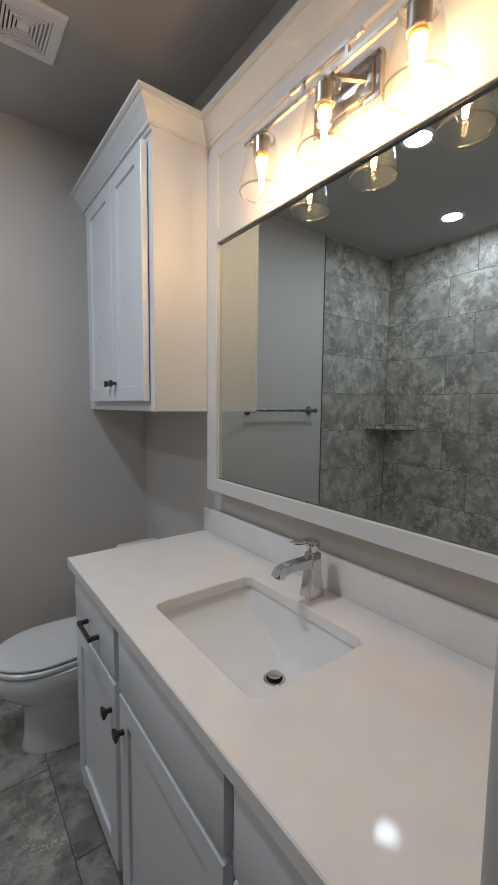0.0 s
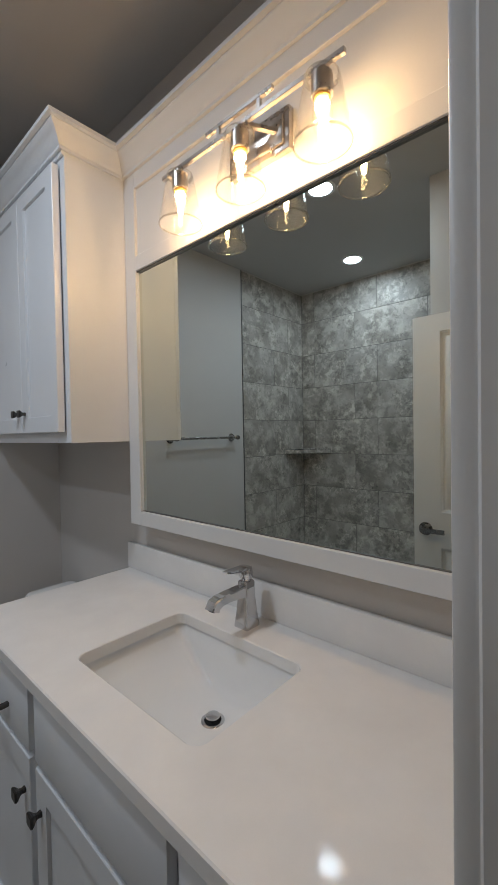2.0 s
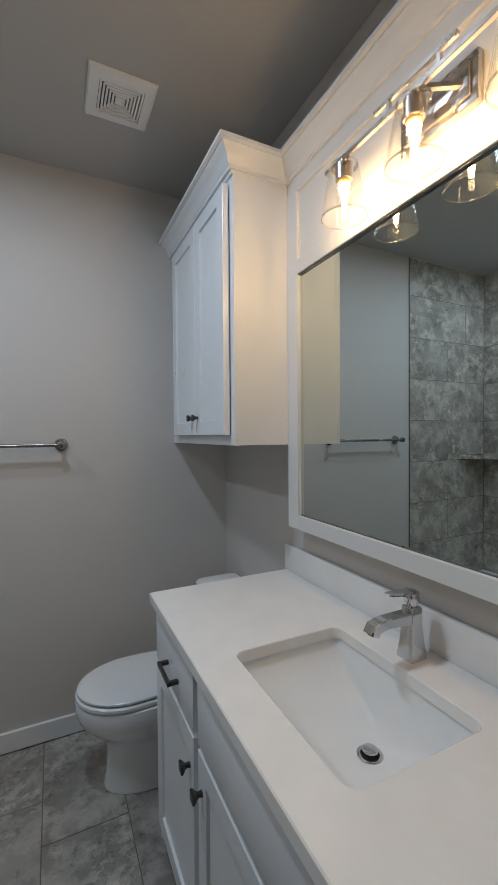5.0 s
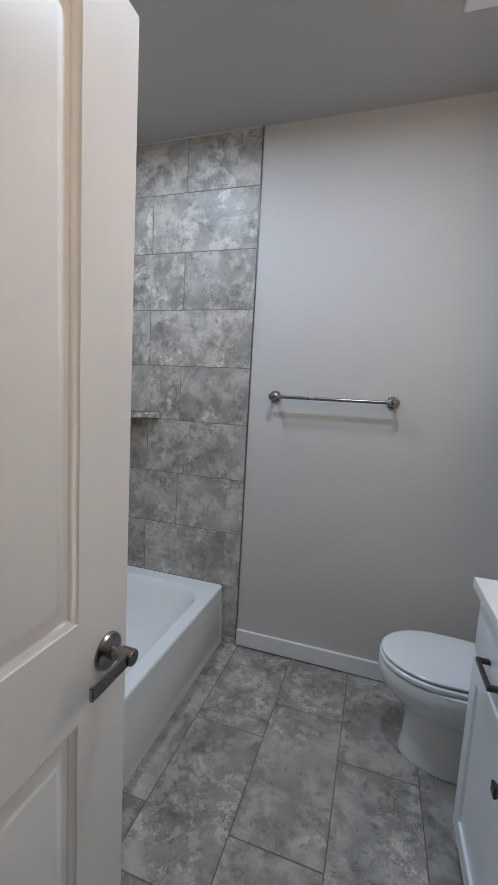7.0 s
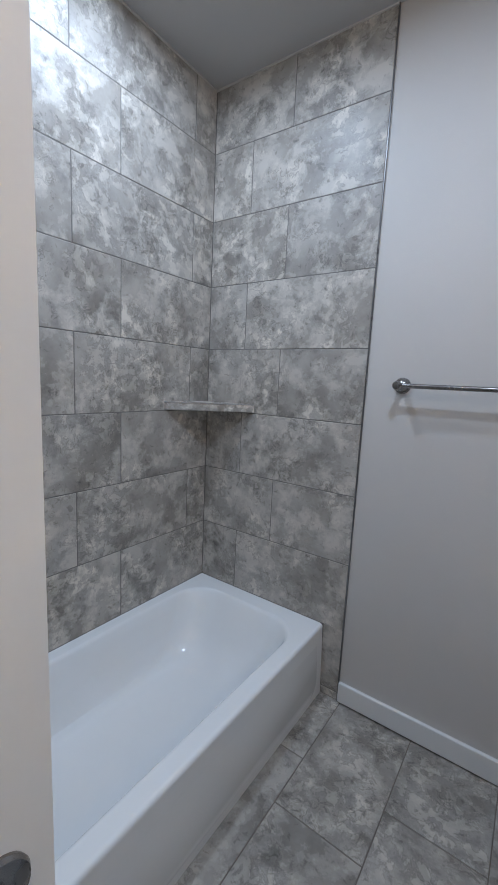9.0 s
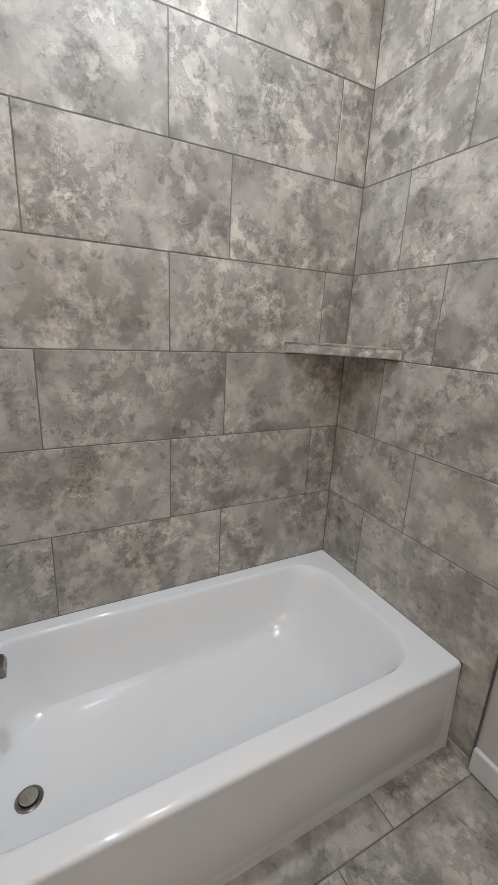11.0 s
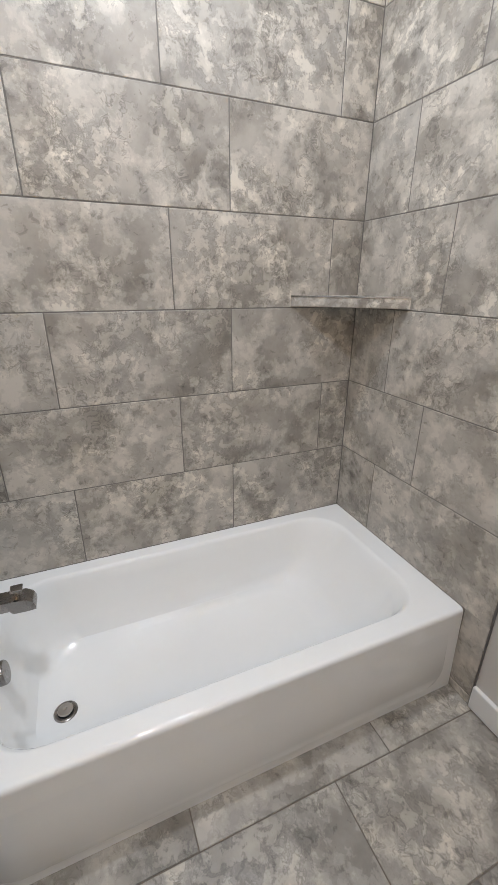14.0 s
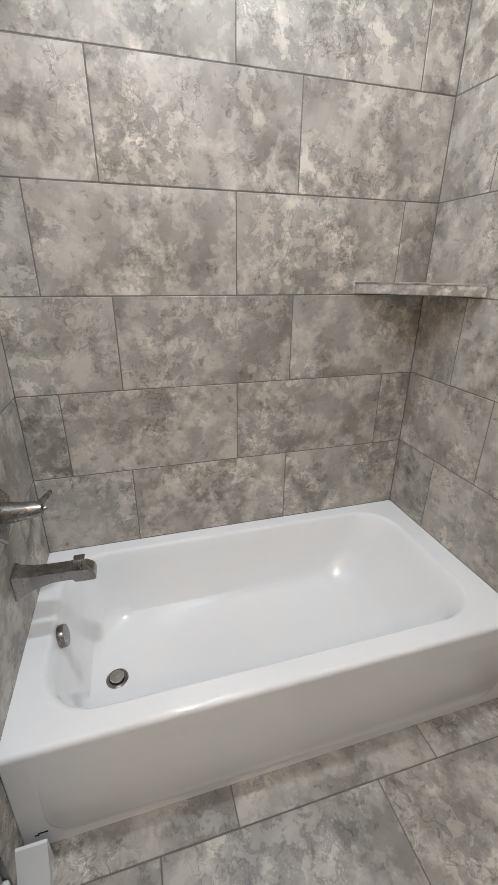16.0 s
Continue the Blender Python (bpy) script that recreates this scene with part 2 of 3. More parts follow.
# ---- the plan ----
FAR, RIGHT, LEFT, CEILING = 2.219, 0.940, -1.497, 2.752     # painted faces
TILE_FAR, TILE_LEFT, TILE_NEAR = 2.214, -1.486, 0.728       # tiled faces
CHASE, CHASE_X = 0.716, -0.460                              # tub's end wall and its corner
DOORWALL, OUT = 0.075, -0.045                               # two faces of the door wall
JAMB_L, JAMB_R, HEAD = -0.437, 0.267, 2.045
TILE_EDGE = -0.648
SURROUND = 0.862                                            # face of the mirror surround

structure("wall_far", boxes((LEFT - 0.12, RIGHT + 0.12, FAR, FAR + 0.12, -0.1, CEILING)), WALL, "greige painted wall with half of it tiled", "wall")
structure("wall_vanity", boxes((RIGHT, RIGHT + 0.12, OUT, FAR, -0.1, CEILING)), WALL, "greige painted wall behind the vanity", "wall")
wall_tub = structure("wall_tub", boxes((LEFT - 0.12, TILE_LEFT - 0.0012, OUT, FAR, -0.1, CEILING)), GROUT, "wall behind the tub, fully tiled", "wall")
structure("wall_chase", boxes((TILE_LEFT - 0.0012, CHASE_X, OUT, CHASE, -0.1, CEILING)), WALL, "thick painted wall at the tub's tap end", "wall")
structure("wall_door", boxes((JAMB_R + 0.02, RIGHT, OUT, DOORWALL, -0.1, CEILING), (CHASE_X, JAMB_R + 0.02, OUT, DOORWALL, HEAD + 0.02, CEILING)), WALL, "painted wall with the doorway", "wall")
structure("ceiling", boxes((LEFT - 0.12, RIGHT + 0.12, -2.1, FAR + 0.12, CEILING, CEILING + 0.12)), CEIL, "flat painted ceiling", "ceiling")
floor = structure("floor", boxes((LEFT - 0.12, RIGHT + 0.12, OUT, FAR + 0.12, -0.2, -0.0025)), FLOORGROUT, "floor of large grey stone-look tiles", "floor")
structure("floor_hall", boxes((LEFT - 0.12, RIGHT + 0.12, -2.1, OUT, -0.2, -0.004)), HALLFLOOR, "plain hall floor", "floor")
structure("wall_hall", boxes((LEFT - 0.12, LEFT, -2.1, OUT, -0.1, CEILING), (RIGHT, RIGHT + 0.12, -2.1, OUT, -0.1, CEILING), (LEFT - 0.12, RIGHT + 0.12, -2.22, -2.1, -0.1, CEILING)), HALL, "plain hall walls behind the doorway", "wall")

# backing under the tiles of two walls
structure("tile_backing_far", boxes((TILE_LEFT - 0.0012, TILE_EDGE, TILE_FAR + 0.0012, FAR, 0, CEILING)), GROUT, "grey grout bed of the tiled wall", "wall")
structure("tile_backing_near", boxes((TILE_LEFT - 0.0012, TILE_EDGE, CHASE, TILE_NEAR - 0.0012, 0, CEILING)), GROUT, "grey grout bed of the tiled wall", "wall")
structure("edge_trim", boxes((TILE_EDGE, TILE_EDGE + 0.0038, TILE_FAR - 0.002, FAR, 0, CEILING)), EDGING, "thin dark metal edge strip of the wall tiles", "trim")
tagged(mesh_object("edge_trim", boxes((TILE_EDGE, TILE_EDGE + 0.0038, CHASE, TILE_NEAR + 0.003, 0, CEILING)), EDGING), "thin dark metal edge strip of the wall tiles", "trim", kind="structure")

# caulk bead between ceiling and tiles
structure("caulk_trim", boxes((TILE_LEFT + 0.006, TILE_EDGE, TILE_FAR - 0.006, TILE_FAR + 0.001, CEILING - 0.006, CEILING), (TILE_LEFT - 0.001, TILE_LEFT + 0.006, TILE_NEAR, TILE_FAR + 0.001, CEILING - 0.006, CEILING), (TILE_LEFT + 0.006, TILE_EDGE, TILE_NEAR - 0.001, TILE_NEAR + 0.006, CEILING - 0.006, CEILING)), WALL, "thin pale caulk bead along the ceiling", "trim")

# baseboards
def baseboard(x0, x1, y0, y1):
    tagged(mesh_object("baseboard", boxes((x0, x1, y0, y1, 0.005, 0.098), bevel=0.003), TRIM), "white painted flat baseboard", "baseboard", kind="structure")


baseboard(TILE_EDGE + 0.005, RIGHT - 0.014, FAR - 0.017, FAR)
baseboard(RIGHT - 0.014, RIGHT, 1.53, FAR)
baseboard(TILE_EDGE + 0.005, CHASE_X, CHASE, CHASE + 0.014)
baseboard(CHASE_X, CHASE_X + 0.012, DOORWALL + 0.03, CHASE + 0.014)

# door frame
frame_bm = boxes((JAMB_R, JAMB_R + 0.02, OUT, DOORWALL, 0, HEAD), (CHASE_X, JAMB_L, OUT, DOORWALL, 0, HEAD), (CHASE_X, JAMB_R + 0.02, OUT, DOORWALL, HEAD, HEAD + 0.02), bevel=0.002)
door_frame = structure("door_frame", frame_bm, TRIM, "white painted door jambs and head", "door frame")
part("door_stop", boxes((JAMB_R - 0.011, JAMB_R, -0.005, 0.036, 0, HEAD), (JAMB_L, JAMB_L + 0.011, -0.005, 0.036, 0, HEAD), (JAMB_L + 0.011, JAMB_R - 0.011, -0.005, 0.036, HEAD - 0.011, HEAD), bevel=0.003, seg=2), TRIM, door_frame)
part("casing", boxes((JAMB_R + 0.005, JAMB_R + 0.062, DOORWALL, DOORWALL + 0.016, 0, HEAD + 0.062), (JAMB_L, JAMB_R + 0.005, DOORWALL, DOORWALL + 0.016, HEAD + 0.005, HEAD + 0.062), bevel=0.003, seg=2), TRIM, door_frame)
part("casing", boxes((JAMB_R + 0.005, JAMB_R + 0.062, OUT - 0.016, OUT, 0, HEAD + 0.062), (JAMB_L - 0.062, JAMB_L - 0.005, OUT - 0.016, OUT, 0, HEAD + 0.062), (JAMB_L - 0.005, JAMB_R + 0.005, OUT - 0.016, OUT, HEAD + 0.005, HEAD + 0.062), bevel=0.003, seg=2), TRIM, door_frame)
part("strike_plate", boxes((JAMB_R - 0.0015, JAMB_R, 0.042, 0.066, 0.915, 0.975)), NICKEL, door_frame, "nickel strike plate")


# ---- door ----
def panel_frame(bm, x, sign, y0, y1, z0, z1):
    """A moulded panel on a door face: a stepped border sinking to a raised field."""
    def ring(inset, depth):
        d = x - sign * depth
        return [(d, y0 + inset, z0 + inset), (d, y1 - inset, z0 + inset), (d, y1 - inset, z1 - inset), (d, y0 + inset, z1 - inset)]
    loft([ring(0, 0), ring(0.003, 0.0035), ring(0.009, 0.0055), ring(0.013, 0.0105), ring(0.021, 0.0115), ring(0.028, 0.0100), ring(0.040, 0.0035), ring(0.046, 0.0025)], (False, True), bm)


def build_door():
    x1, x0, y0, y1, z0, z1 = -0.412, -0.447, 0.086, 0.791, 0.012, 2.032
    door = thing("door_1", (-0.43, 0.086, 0.012), "open cream-white panelled door swung against the wall", "door", kind="structure")
    panels = ((0.219, 0.658, 1.034, 1.945), (0.219, 0.658, 0.235, 0.853))
    bm = bmesh.new()
    # both faces as stiles and rails round the panels
    for x, s in ((x1, 1), (x0, -1)):
        ys = [y0, 0.219, 0.658, y1]
        zs = [z0, 0.235, 0.853, 1.034, 1.945, z1]
        for i in range(3):
            for j in range(5):
                if i == 1 and j in (1, 3):
                    continue
                q = [(x, ys[i], zs[j]), (x, ys[i + 1], zs[j]), (x, ys[i + 1], zs[j + 1]), (x, ys[i], zs[j + 1])]
                bm.faces.new([bm.verts.new(p) for p in q])
        for p in panels:
            panel_frame(bm, x, s, *p)
    for a, b in (((y0, z0), (y1, z0)), ((y1, z0), (y1, z1)), ((y1, z1), (y0, z1)), ((y0, z1), (y0, z0))):
        bm.faces.new([bm.verts.new(p) for p in ((x0, *a), (x1, *a), (x1, *b), (x0, *b))])
    bmesh.ops.remove_doubles(bm, verts=bm.verts[:], dist=0.0004)
    leaf = part("leaf", bm, DOORPAINT, door)
    x = x1
    m = pose(x, 0.732, 0.944, 0, 90, 0)
    h = part("door_handle", turned(bmesh.new(), m, [(0.033, 0.0), (0.034, 0.004), (0.032, 0.009), (0.024, 0.012), (0.013, 0.014), (0.0125, 0.030), (0.0150, 0.032), (0.0150, 0.056), (0.0135, 0.058)], 32), NICKEL, door, "brushed nickel lever handle")
    rings = []
    for k in range(9):
        t = k / 8
        y = 0.741 - 0.112 * t
        xx = x + 0.049
        hh, th = 0.0110 + 0.001 * t, 0.0046 - 0.0006 * t
        rings.append([(xx - th, y, 0.944 - hh), (xx + th, y, 0.944 - hh), (xx + th, y, 0.944 + hh), (xx - th, y, 0.944 + hh)])
    lv = loft(rings)
    bmesh.ops.bevel(lv, geom=lv.edges[:], offset=0.0015, segments=2, affect="EDGES")
    part("lever", lv, NICKEL, h)
    part("latch_plate", boxes((x0 + 0.006, x1 - 0.006, y1, y1 + 0.0015, 0.915, 0.973)), NICKEL, door, "nickel latch plate")
    for z in (0.22, 1.02, 1.82):
        part("hinge", turned(bmesh.new(), pose(x1 + 0.005, y0 - 0.004, z - 0.045), [(0.006, 0), (0.006, 0.09)], 12), NICKEL, door, "nickel hinge")
    return door


build_door()


# ---- vanity ----
VX, VD = 0.383, 0.362         # face of the carcass, face of the fronts
VY0, VY1 = 0.082, 1.494
TOP = 0.900


def shaker(bm, x, y0, y1, z0, z1, rail=0.058, thick=0.020):
    """A frame-and-panel front, facing -x, from the plane x back."""
    def ring(d, inset):
        return [(x + d, y0 + inset, z0 + inset), (x + d, y1 - inset, z0 + inset), (x + d, y1 - inset, z1 - inset), (x + d, y0 + inset, z1 - inset)]
    return loft([ring(thick, 0), ring(0.002, 0), ring(0, 0.002), ring(0, rail), ring(0.0085, rail + 0.002), ring(0.0085, rail + 0.004)], (True, True), bm)


def slab(x, y0, y1, z0, z1, thick=0.020):
    return boxes((x, x + thick, y0, y1, z0, z1), bevel=0.002, seg=2)


def knob(parent, x, y, z):
    """A flared pyramid knob on a short stem."""
    bm = bmesh.new()
    rings = []
    for d, s in ((0.0, 0.0075), (0.006, 0.0055), (0.012, 0.0055), (0.017, 0.0095), (0.022, 0.0138), (0.026, 0.0142), (0.028, 0.0125)):
        rings.append([(x - d, y - s, z - s), (x - d, y + s, z - s), (x - d, y + s, z + s), (x - d, y - s, z + s)])
    loft(rings, bm=bm)
    bmesh.ops.bevel(bm, geom=bm.edges[:], offset=0.002, segments=2, affect="EDGES")
    return part("knob", bm, DARKMETAL, parent, "dark bronze square knob")


def pull(parent, x, y0, y1, z):
    bm = boxes((x - 0.030, x, y0, y0 + 0.013, z - 0.006, z + 0.006), (x - 0.030, x, y1 - 0.013, y1, z - 0.006, z + 0.006), (x - 0.034, x - 0.024, y0, y1, z - 0.0068, z + 0.0068), bevel=0.0015)
    return part("pull", bm, DARKMETAL, parent, "dark bronze bar pull")


def build_vanity():
    v = thing("vanity_cabinet", (0.66, 0.79, 0), "white shaker vanity cabinet under the quartz worktop", "cabinet")
    # carcass: sides, floor, back and face frame, open under the basin
    part("side_panel", boxes((VX, RIGHT - 0.002, VY1 - 0.018, VY1, 0.002, 0.868)), CABINET, v)
    part("side_panel", boxes((VX, RIGHT - 0.002, VY0, VY0 + 0.018, 0.002, 0.868)), CABINET, v)
    part("bottom_panel", boxes((VX + 0.018, RIGHT - 0.02, VY0 + 0.018, VY1 - 0.018, 0.10, 0.118)), CABINET, v)
    part("back_panel", boxes((RIGHT - 0.02, RIGHT - 0.002, VY0 + 0.018, VY1 - 0.018, 0.10, 0.868)), CABINET, v)
    ff = []
    for y0, y1 in ((VY0 + 0.018, 0.118), (0.486, 0.524), (1.024, 1.074), (1.452, VY1 - 0.018)):
        ff.append((VX, VX + 0.018, y0, y1, 0.118, 0.868))
    for a, b in ((0.118, 0.486), (0.524, 1.024), (1.074, 1.452)):
        ff += [(VX, VX + 0.018, a, b, 0.838, 0.868), (VX, VX + 0.018, a, b, 0.662, 0.702), (VX, VX + 0.018, a, b, 0.118, 0.135)]
    part("face_frame", boxes(*ff), CABINET, v)
    part("toe_kick", boxes((VX + 0.055, VX + 0.07, VY0 + 0.018, VY1 - 0.018, 0.002, 0.099)), CABINET, v)
    part("end_skirting", boxes((VX - 0.006, RIGHT - 0.016, VY1, VY1 + 0.012, 0.002, 0.088), bevel=0.002), TRIM, v)
    for name, y0, y1, side in (("left", 1.062, 1.472, 0), ("middle", 0.512, 1.024, 1), ("right", 0.100, 0.484, 1)):
        d = part("drawer_front", slab(VD, y0, y1, 0.690, 0.850), CABINET, v)
        if name == "left":
            pull(d, VD, 1.192, 1.318, 0.750)
        dr = part("cabinet_door", shaker(bmesh.new(), VD, y0, y1, 0.100, 0.674), CABINET, v)
        knob(dr, VD, y0 + 0.030 if side == 0 else y1 - 0.030, 0.584)
    return v


build_vanity()
SX0, SX1, SY0, SY1 = 0.459, 0.791, 0.554, 1.014


def build_top():
    """Worktop with the sink cut-out, as one slab."""
    t = thing("worktop", (0.64, 0.79, 0.868), "white quartz worktop with backsplash on the vanity", "worktop")
    x0, x1, y0, y1 = 0.349, RIGHT - 0.001, DOORWALL + 0.001, 1.519
    per = 7
    def outer(inset, z):
        pts = []
        for cx, cy in ((x1, y1), (x0, y1), (x0, y0), (x1, y0)):
            sx, sy = (-inset if cx == x1 else inset), (-inset if cy == y1 else inset)
            pts += [(cx + sx, cy + sy, z)] * (per + 1)
        return pts
    hole = lambda g, z: rounded(SX0 - g, SX1 + g, SY0 - g, SY1 + g, 0.028 + g, z, per)
    bm = loft([outer(0.0, 0.868), outer(0.0, TOP - 0.003), outer(0.003, TOP), hole(0.0025, TOP), hole(0.0, TOP - 0.0025), hole(0.0, 0.868)], (False, False))
    bmesh.ops.remove_doubles(bm, verts=bm.verts[:], dist=0.00005)
    part("slab", bm, QUARTZ, t)
    part("backsplash", boxes((RIGHT - 0.020, RIGHT - 0.001, y0, 1.526, TOP + 0.0005, TOP + 0.105), bevel=0.002, seg=2), QUARTZ, t)


build_top()


def build_sink():
    s = thing("sink", (0.63, 0.783, 0.73), "white rectangular undermount basin", "sink")
    r = lambda dx0, dx1, dy, rad, z: rounded(SX0 + dx0, SX1 - dx1, SY0 + dy, SY1 - dy, rad, z, 9)
    rings = [r(-0.03, -0.03, -0.03, 0.05, 0.8675), r(-0.006, -0.006, -0.006, 0.034, 0.8675), r(-0.004, -0.004, -0.004, 0.034, 0.856), r(0.000, 0.000, 0.006, 0.032, 0.842), r(0.006, 0.002, 0.022, 0.032, 0.820),
             r(0.013, 0.004, 0.044, 0.032, 0.798), r(0.022, 0.006, 0.070, 0.032, 0.777), r(0.032, 0.009, 0.098, 0.032, 0.759), r(0.046, 0.013, 0.126, 0.032, 0.744), r(0.066, 0.020, 0.152, 0.034, 0.733), r(0.100, 0.032, 0.178, 0.036, 0.7255), r(0.13, 0.046, 0.196, 0.028, 0.7225)]
    bm = loft(rings, (False, True))
    part("basin", bm, PORCELAIN, s)
    d = part("drain", turned(bmesh.new(), pose(0.694, 0.770, 0.7227), [(0.030, 0.0), (0.030, 0.002), (0.027, 0.0035), (0.022, 0.003), (0.021, 0.0006)], 32, (True, False)), CHROME, s, "chrome drain ring")
    part("drain_throat", turned(bmesh.new(), pose(0.694, 0.770, 0.7227), [(0.021, 0.0012), (0.0, 0.0012)], 32, (False, False)), GAP, d)
    part("stopper", turned(bmesh.new(), pose(0.694, 0.770, 0.7227), [(0.008, 0.001), (0.008, 0.010), (0.0175, 0.010), (0.0185, 0.012), (0.017, 0.0145), (0.008, 0.016)], 32), CHROME, d, "raised chrome stopper")


build_sink()


def build_faucet():
    cx, cy = 0.855, 0.795
    f = thing("faucet", (cx, cy, TOP), "chrome single-lever basin tap with an angular spout", "faucet")
    def sq(hx, hy, z, ox=0.0):
        return rounded(cx + ox - hx, cx + ox + hx, cy - hy, cy + hy, 0.004, z, 3)
    part("body", loft([sq(0.0275, 0.0255, TOP), sq(0.0275, 0.0255, TOP + 0.006), sq(0.023, 0.0215, TOP + 0.04), sq(0.0195, 0.0182, TOP + 0.085), sq(0.0185, 0.0172, TOP + 0.127), sq(0.017, 0.0155, TOP + 0.130)]), CHROME, f)
    rings = []
    for dx, dz, h, w, tilt in ((0.012, 0.102, 0.0190, 0.0160, 0.0), (-0.030, 0.106, 0.0140, 0.0162, 0.0), (-0.080, 0.108, 0.0110, 0.0165, 0.05), (-0.108, 0.107, 0.0112, 0.0168, 0.20), (-0.127, 0.101, 0.0125, 0.0170, 0.65), (-0.135, 0.087, 0.0120, 0.0170, 1.15)):
        nx, nz = -math.sin(tilt), math.cos(tilt)
        rings.append([(cx + dx + nx * a * h, cy + b * w, TOP + dz + nz * a * h) for a, b in ((-1, -1), (-1, 1), (0.75, 1), (1, 0.82), (1, -0.82), (0.75, -1))])
    sp = part("spout", loft(rings), CHROME, f)
    a = Vector((cx - 0.1335, cy, TOP + 0.087))
    part("aerator", turned(bmesh.new(), pose(a.x, a.y, a.z, 0, 25, 0), [(0.0085, -0.0035), (0.009, 0.004)], 20), GAP, sp)
    part("collar", turned(bmesh.new(), pose(cx, cy, TOP + 0.130), [(0.0125, 0), (0.0125, 0.004), (0.0175, 0.007), (0.0195, 0.014), (0.0195, 0.026), (0.0175, 0.034), (0.0125, 0.0395), (0.006, 0.0415)], 28), CHROME, f)
    rings = []
    for dx, dz, w, h in ((0.013, 0.158, 0.0130, 0.006), (0.0, 0.161, 0.0165, 0.0062), (-0.018, 0.163, 0.0165, 0.0052), (-0.040, 0.164, 0.0155, 0.0042), (-0.072, 0.167, 0.0140, 0.0030), (-0.084, 0.169, 0.0105, 0.0022)):
        rings.append([(cx + dx, cy + b * w, TOP + 0.005 + dz + a * h) for a, b in ((-1, -0.8), (-1, 0.8), (0, 1), (1, 0.8), (1, -0.8), (0, -1))])
    part("lever", loft(rings), CHROME, f)
    part("lift_rod", turned(bmesh.new(), pose(cx + 0.030, cy, TOP + 0.0), [(0.0028, 0), (0.0028, 0.088), (0.005, 0.090), (0.0055, 0.097), (0.003, 0.100)], 12), CHROME, f)


build_faucet()


# ---- upper cabinet, mirror surround and crown ----
CROWN_Z, CROWN_TOP, CROWN_OUT = 2.415, 2.492, 0.066
PROFILE = [(0.0, 0.0), (0.010, 0.0), (0.010, 0.010), (0.014, 0.013), (0.019, 0.022), (0.027, 0.034), (0.038, 0.046), (0.049, 0.054), (0.052, 0.058), (0.052, 0.062), (0.066, 0.064), (0.066, 0.077), (0.0, 0.077)]


def crown(stations):
    """Crown moulding along stations of (x, y, out_x, out_y)."""
    return loft([[(x + o * ox, y + o * oy, CROWN_Z + z) for o, z in PROFILE] for x, y, ox, oy in stations])


UX, UY, UZ = 0.640, 1.401, 1.427


def build_upper():
    u = thing("wall_cabinet", (0.78, 1.81, UZ), "white two-door wall cabinet with crown moulding above the toilet", "cabinet")
    x1, y1 = RIGHT - 0.001, FAR - 0.001
    for a in (UY, y1 - 0.018):
        part("side_panel", boxes((UX, x1, a, a + 0.018, UZ, CROWN_TOP - 0.002)), CABINET, u)
    part("bottom_panel", boxes((UX + 0.018, x1 - 0.012, UY + 0.018, y1 - 0.018, UZ + 0.012, UZ + 0.03)), CABINET, u)
    part("top_panel", boxes((UX, x1 - 0.012, UY + 0.018, y1 - 0.018, CROWN_TOP - 0.02, CROWN_TOP - 0.002)), CABINET, u)
    part("back_panel", boxes((x1 - 0.012, x1, UY + 0.018, y1 - 0.018, UZ + 0.012, CROWN_TOP - 0.002)), CABINET, u)
    part("face_frame", boxes((UX - 0.001, UX + 0.018, UY - 0.0005, UY + 0.044, UZ - 0.0005, CROWN_Z - 0.001), (UX - 0.001, UX + 0.018, y1 - 0.13, y1, UZ - 0.0005, CROWN_Z - 0.001),
                             (UX - 0.001, UX + 0.018, UY + 0.044, y1 - 0.13, UZ - 0.0005, UZ + 0.05), (UX - 0.001, UX + 0.018, UY + 0.044, y1 - 0.13, 2.365, CROWN_Z - 0.001)), CABINET, u)
    lo, mid, hi = UY + 0.034, 1.764, 2.120
    for a, b, k in ((lo, mid - 0.0015, -1), (mid + 0.0015, hi, 1)):
        d = part("cabinet_door", shaker(bmesh.new(), UX - 0.0305, a, b, UZ + 0.038, 2.382, thick=0.024), CABINET, u)
        for z in (UZ + 0.06, 2.36):
            part("bumper", boxes((UX - 0.0066, UX - 0.001, (a + b) / 2 - 0.006, (a + b) / 2 + 0.006, z - 0.006, z + 0.006)), CABINET, d)
        knob(d, UX - 0.0305, mid + k * 0.032, UZ + 0.113)
    part("frieze", boxes((UX - 0.010, UX - 0.001, UY - 0.0005, y1, CROWN_Z - 0.012, CROWN_TOP - 0.004)), CABINET, u)
    part("crown", crown([(UX - 0.010, y1, -1, 0), (UX - 0.010, UY, -1, -1), (SURROUND, UY, -1, -1)]), CABINET, u)


build_upper()
MY0, MY1, MZ0, MZ1 = 0.150, 1.332, 1.163, 2.057     # glass of the mirror
PY1, PZ0, PZ1 = 1.332, 2.112, 2.360                 # sunk field above it


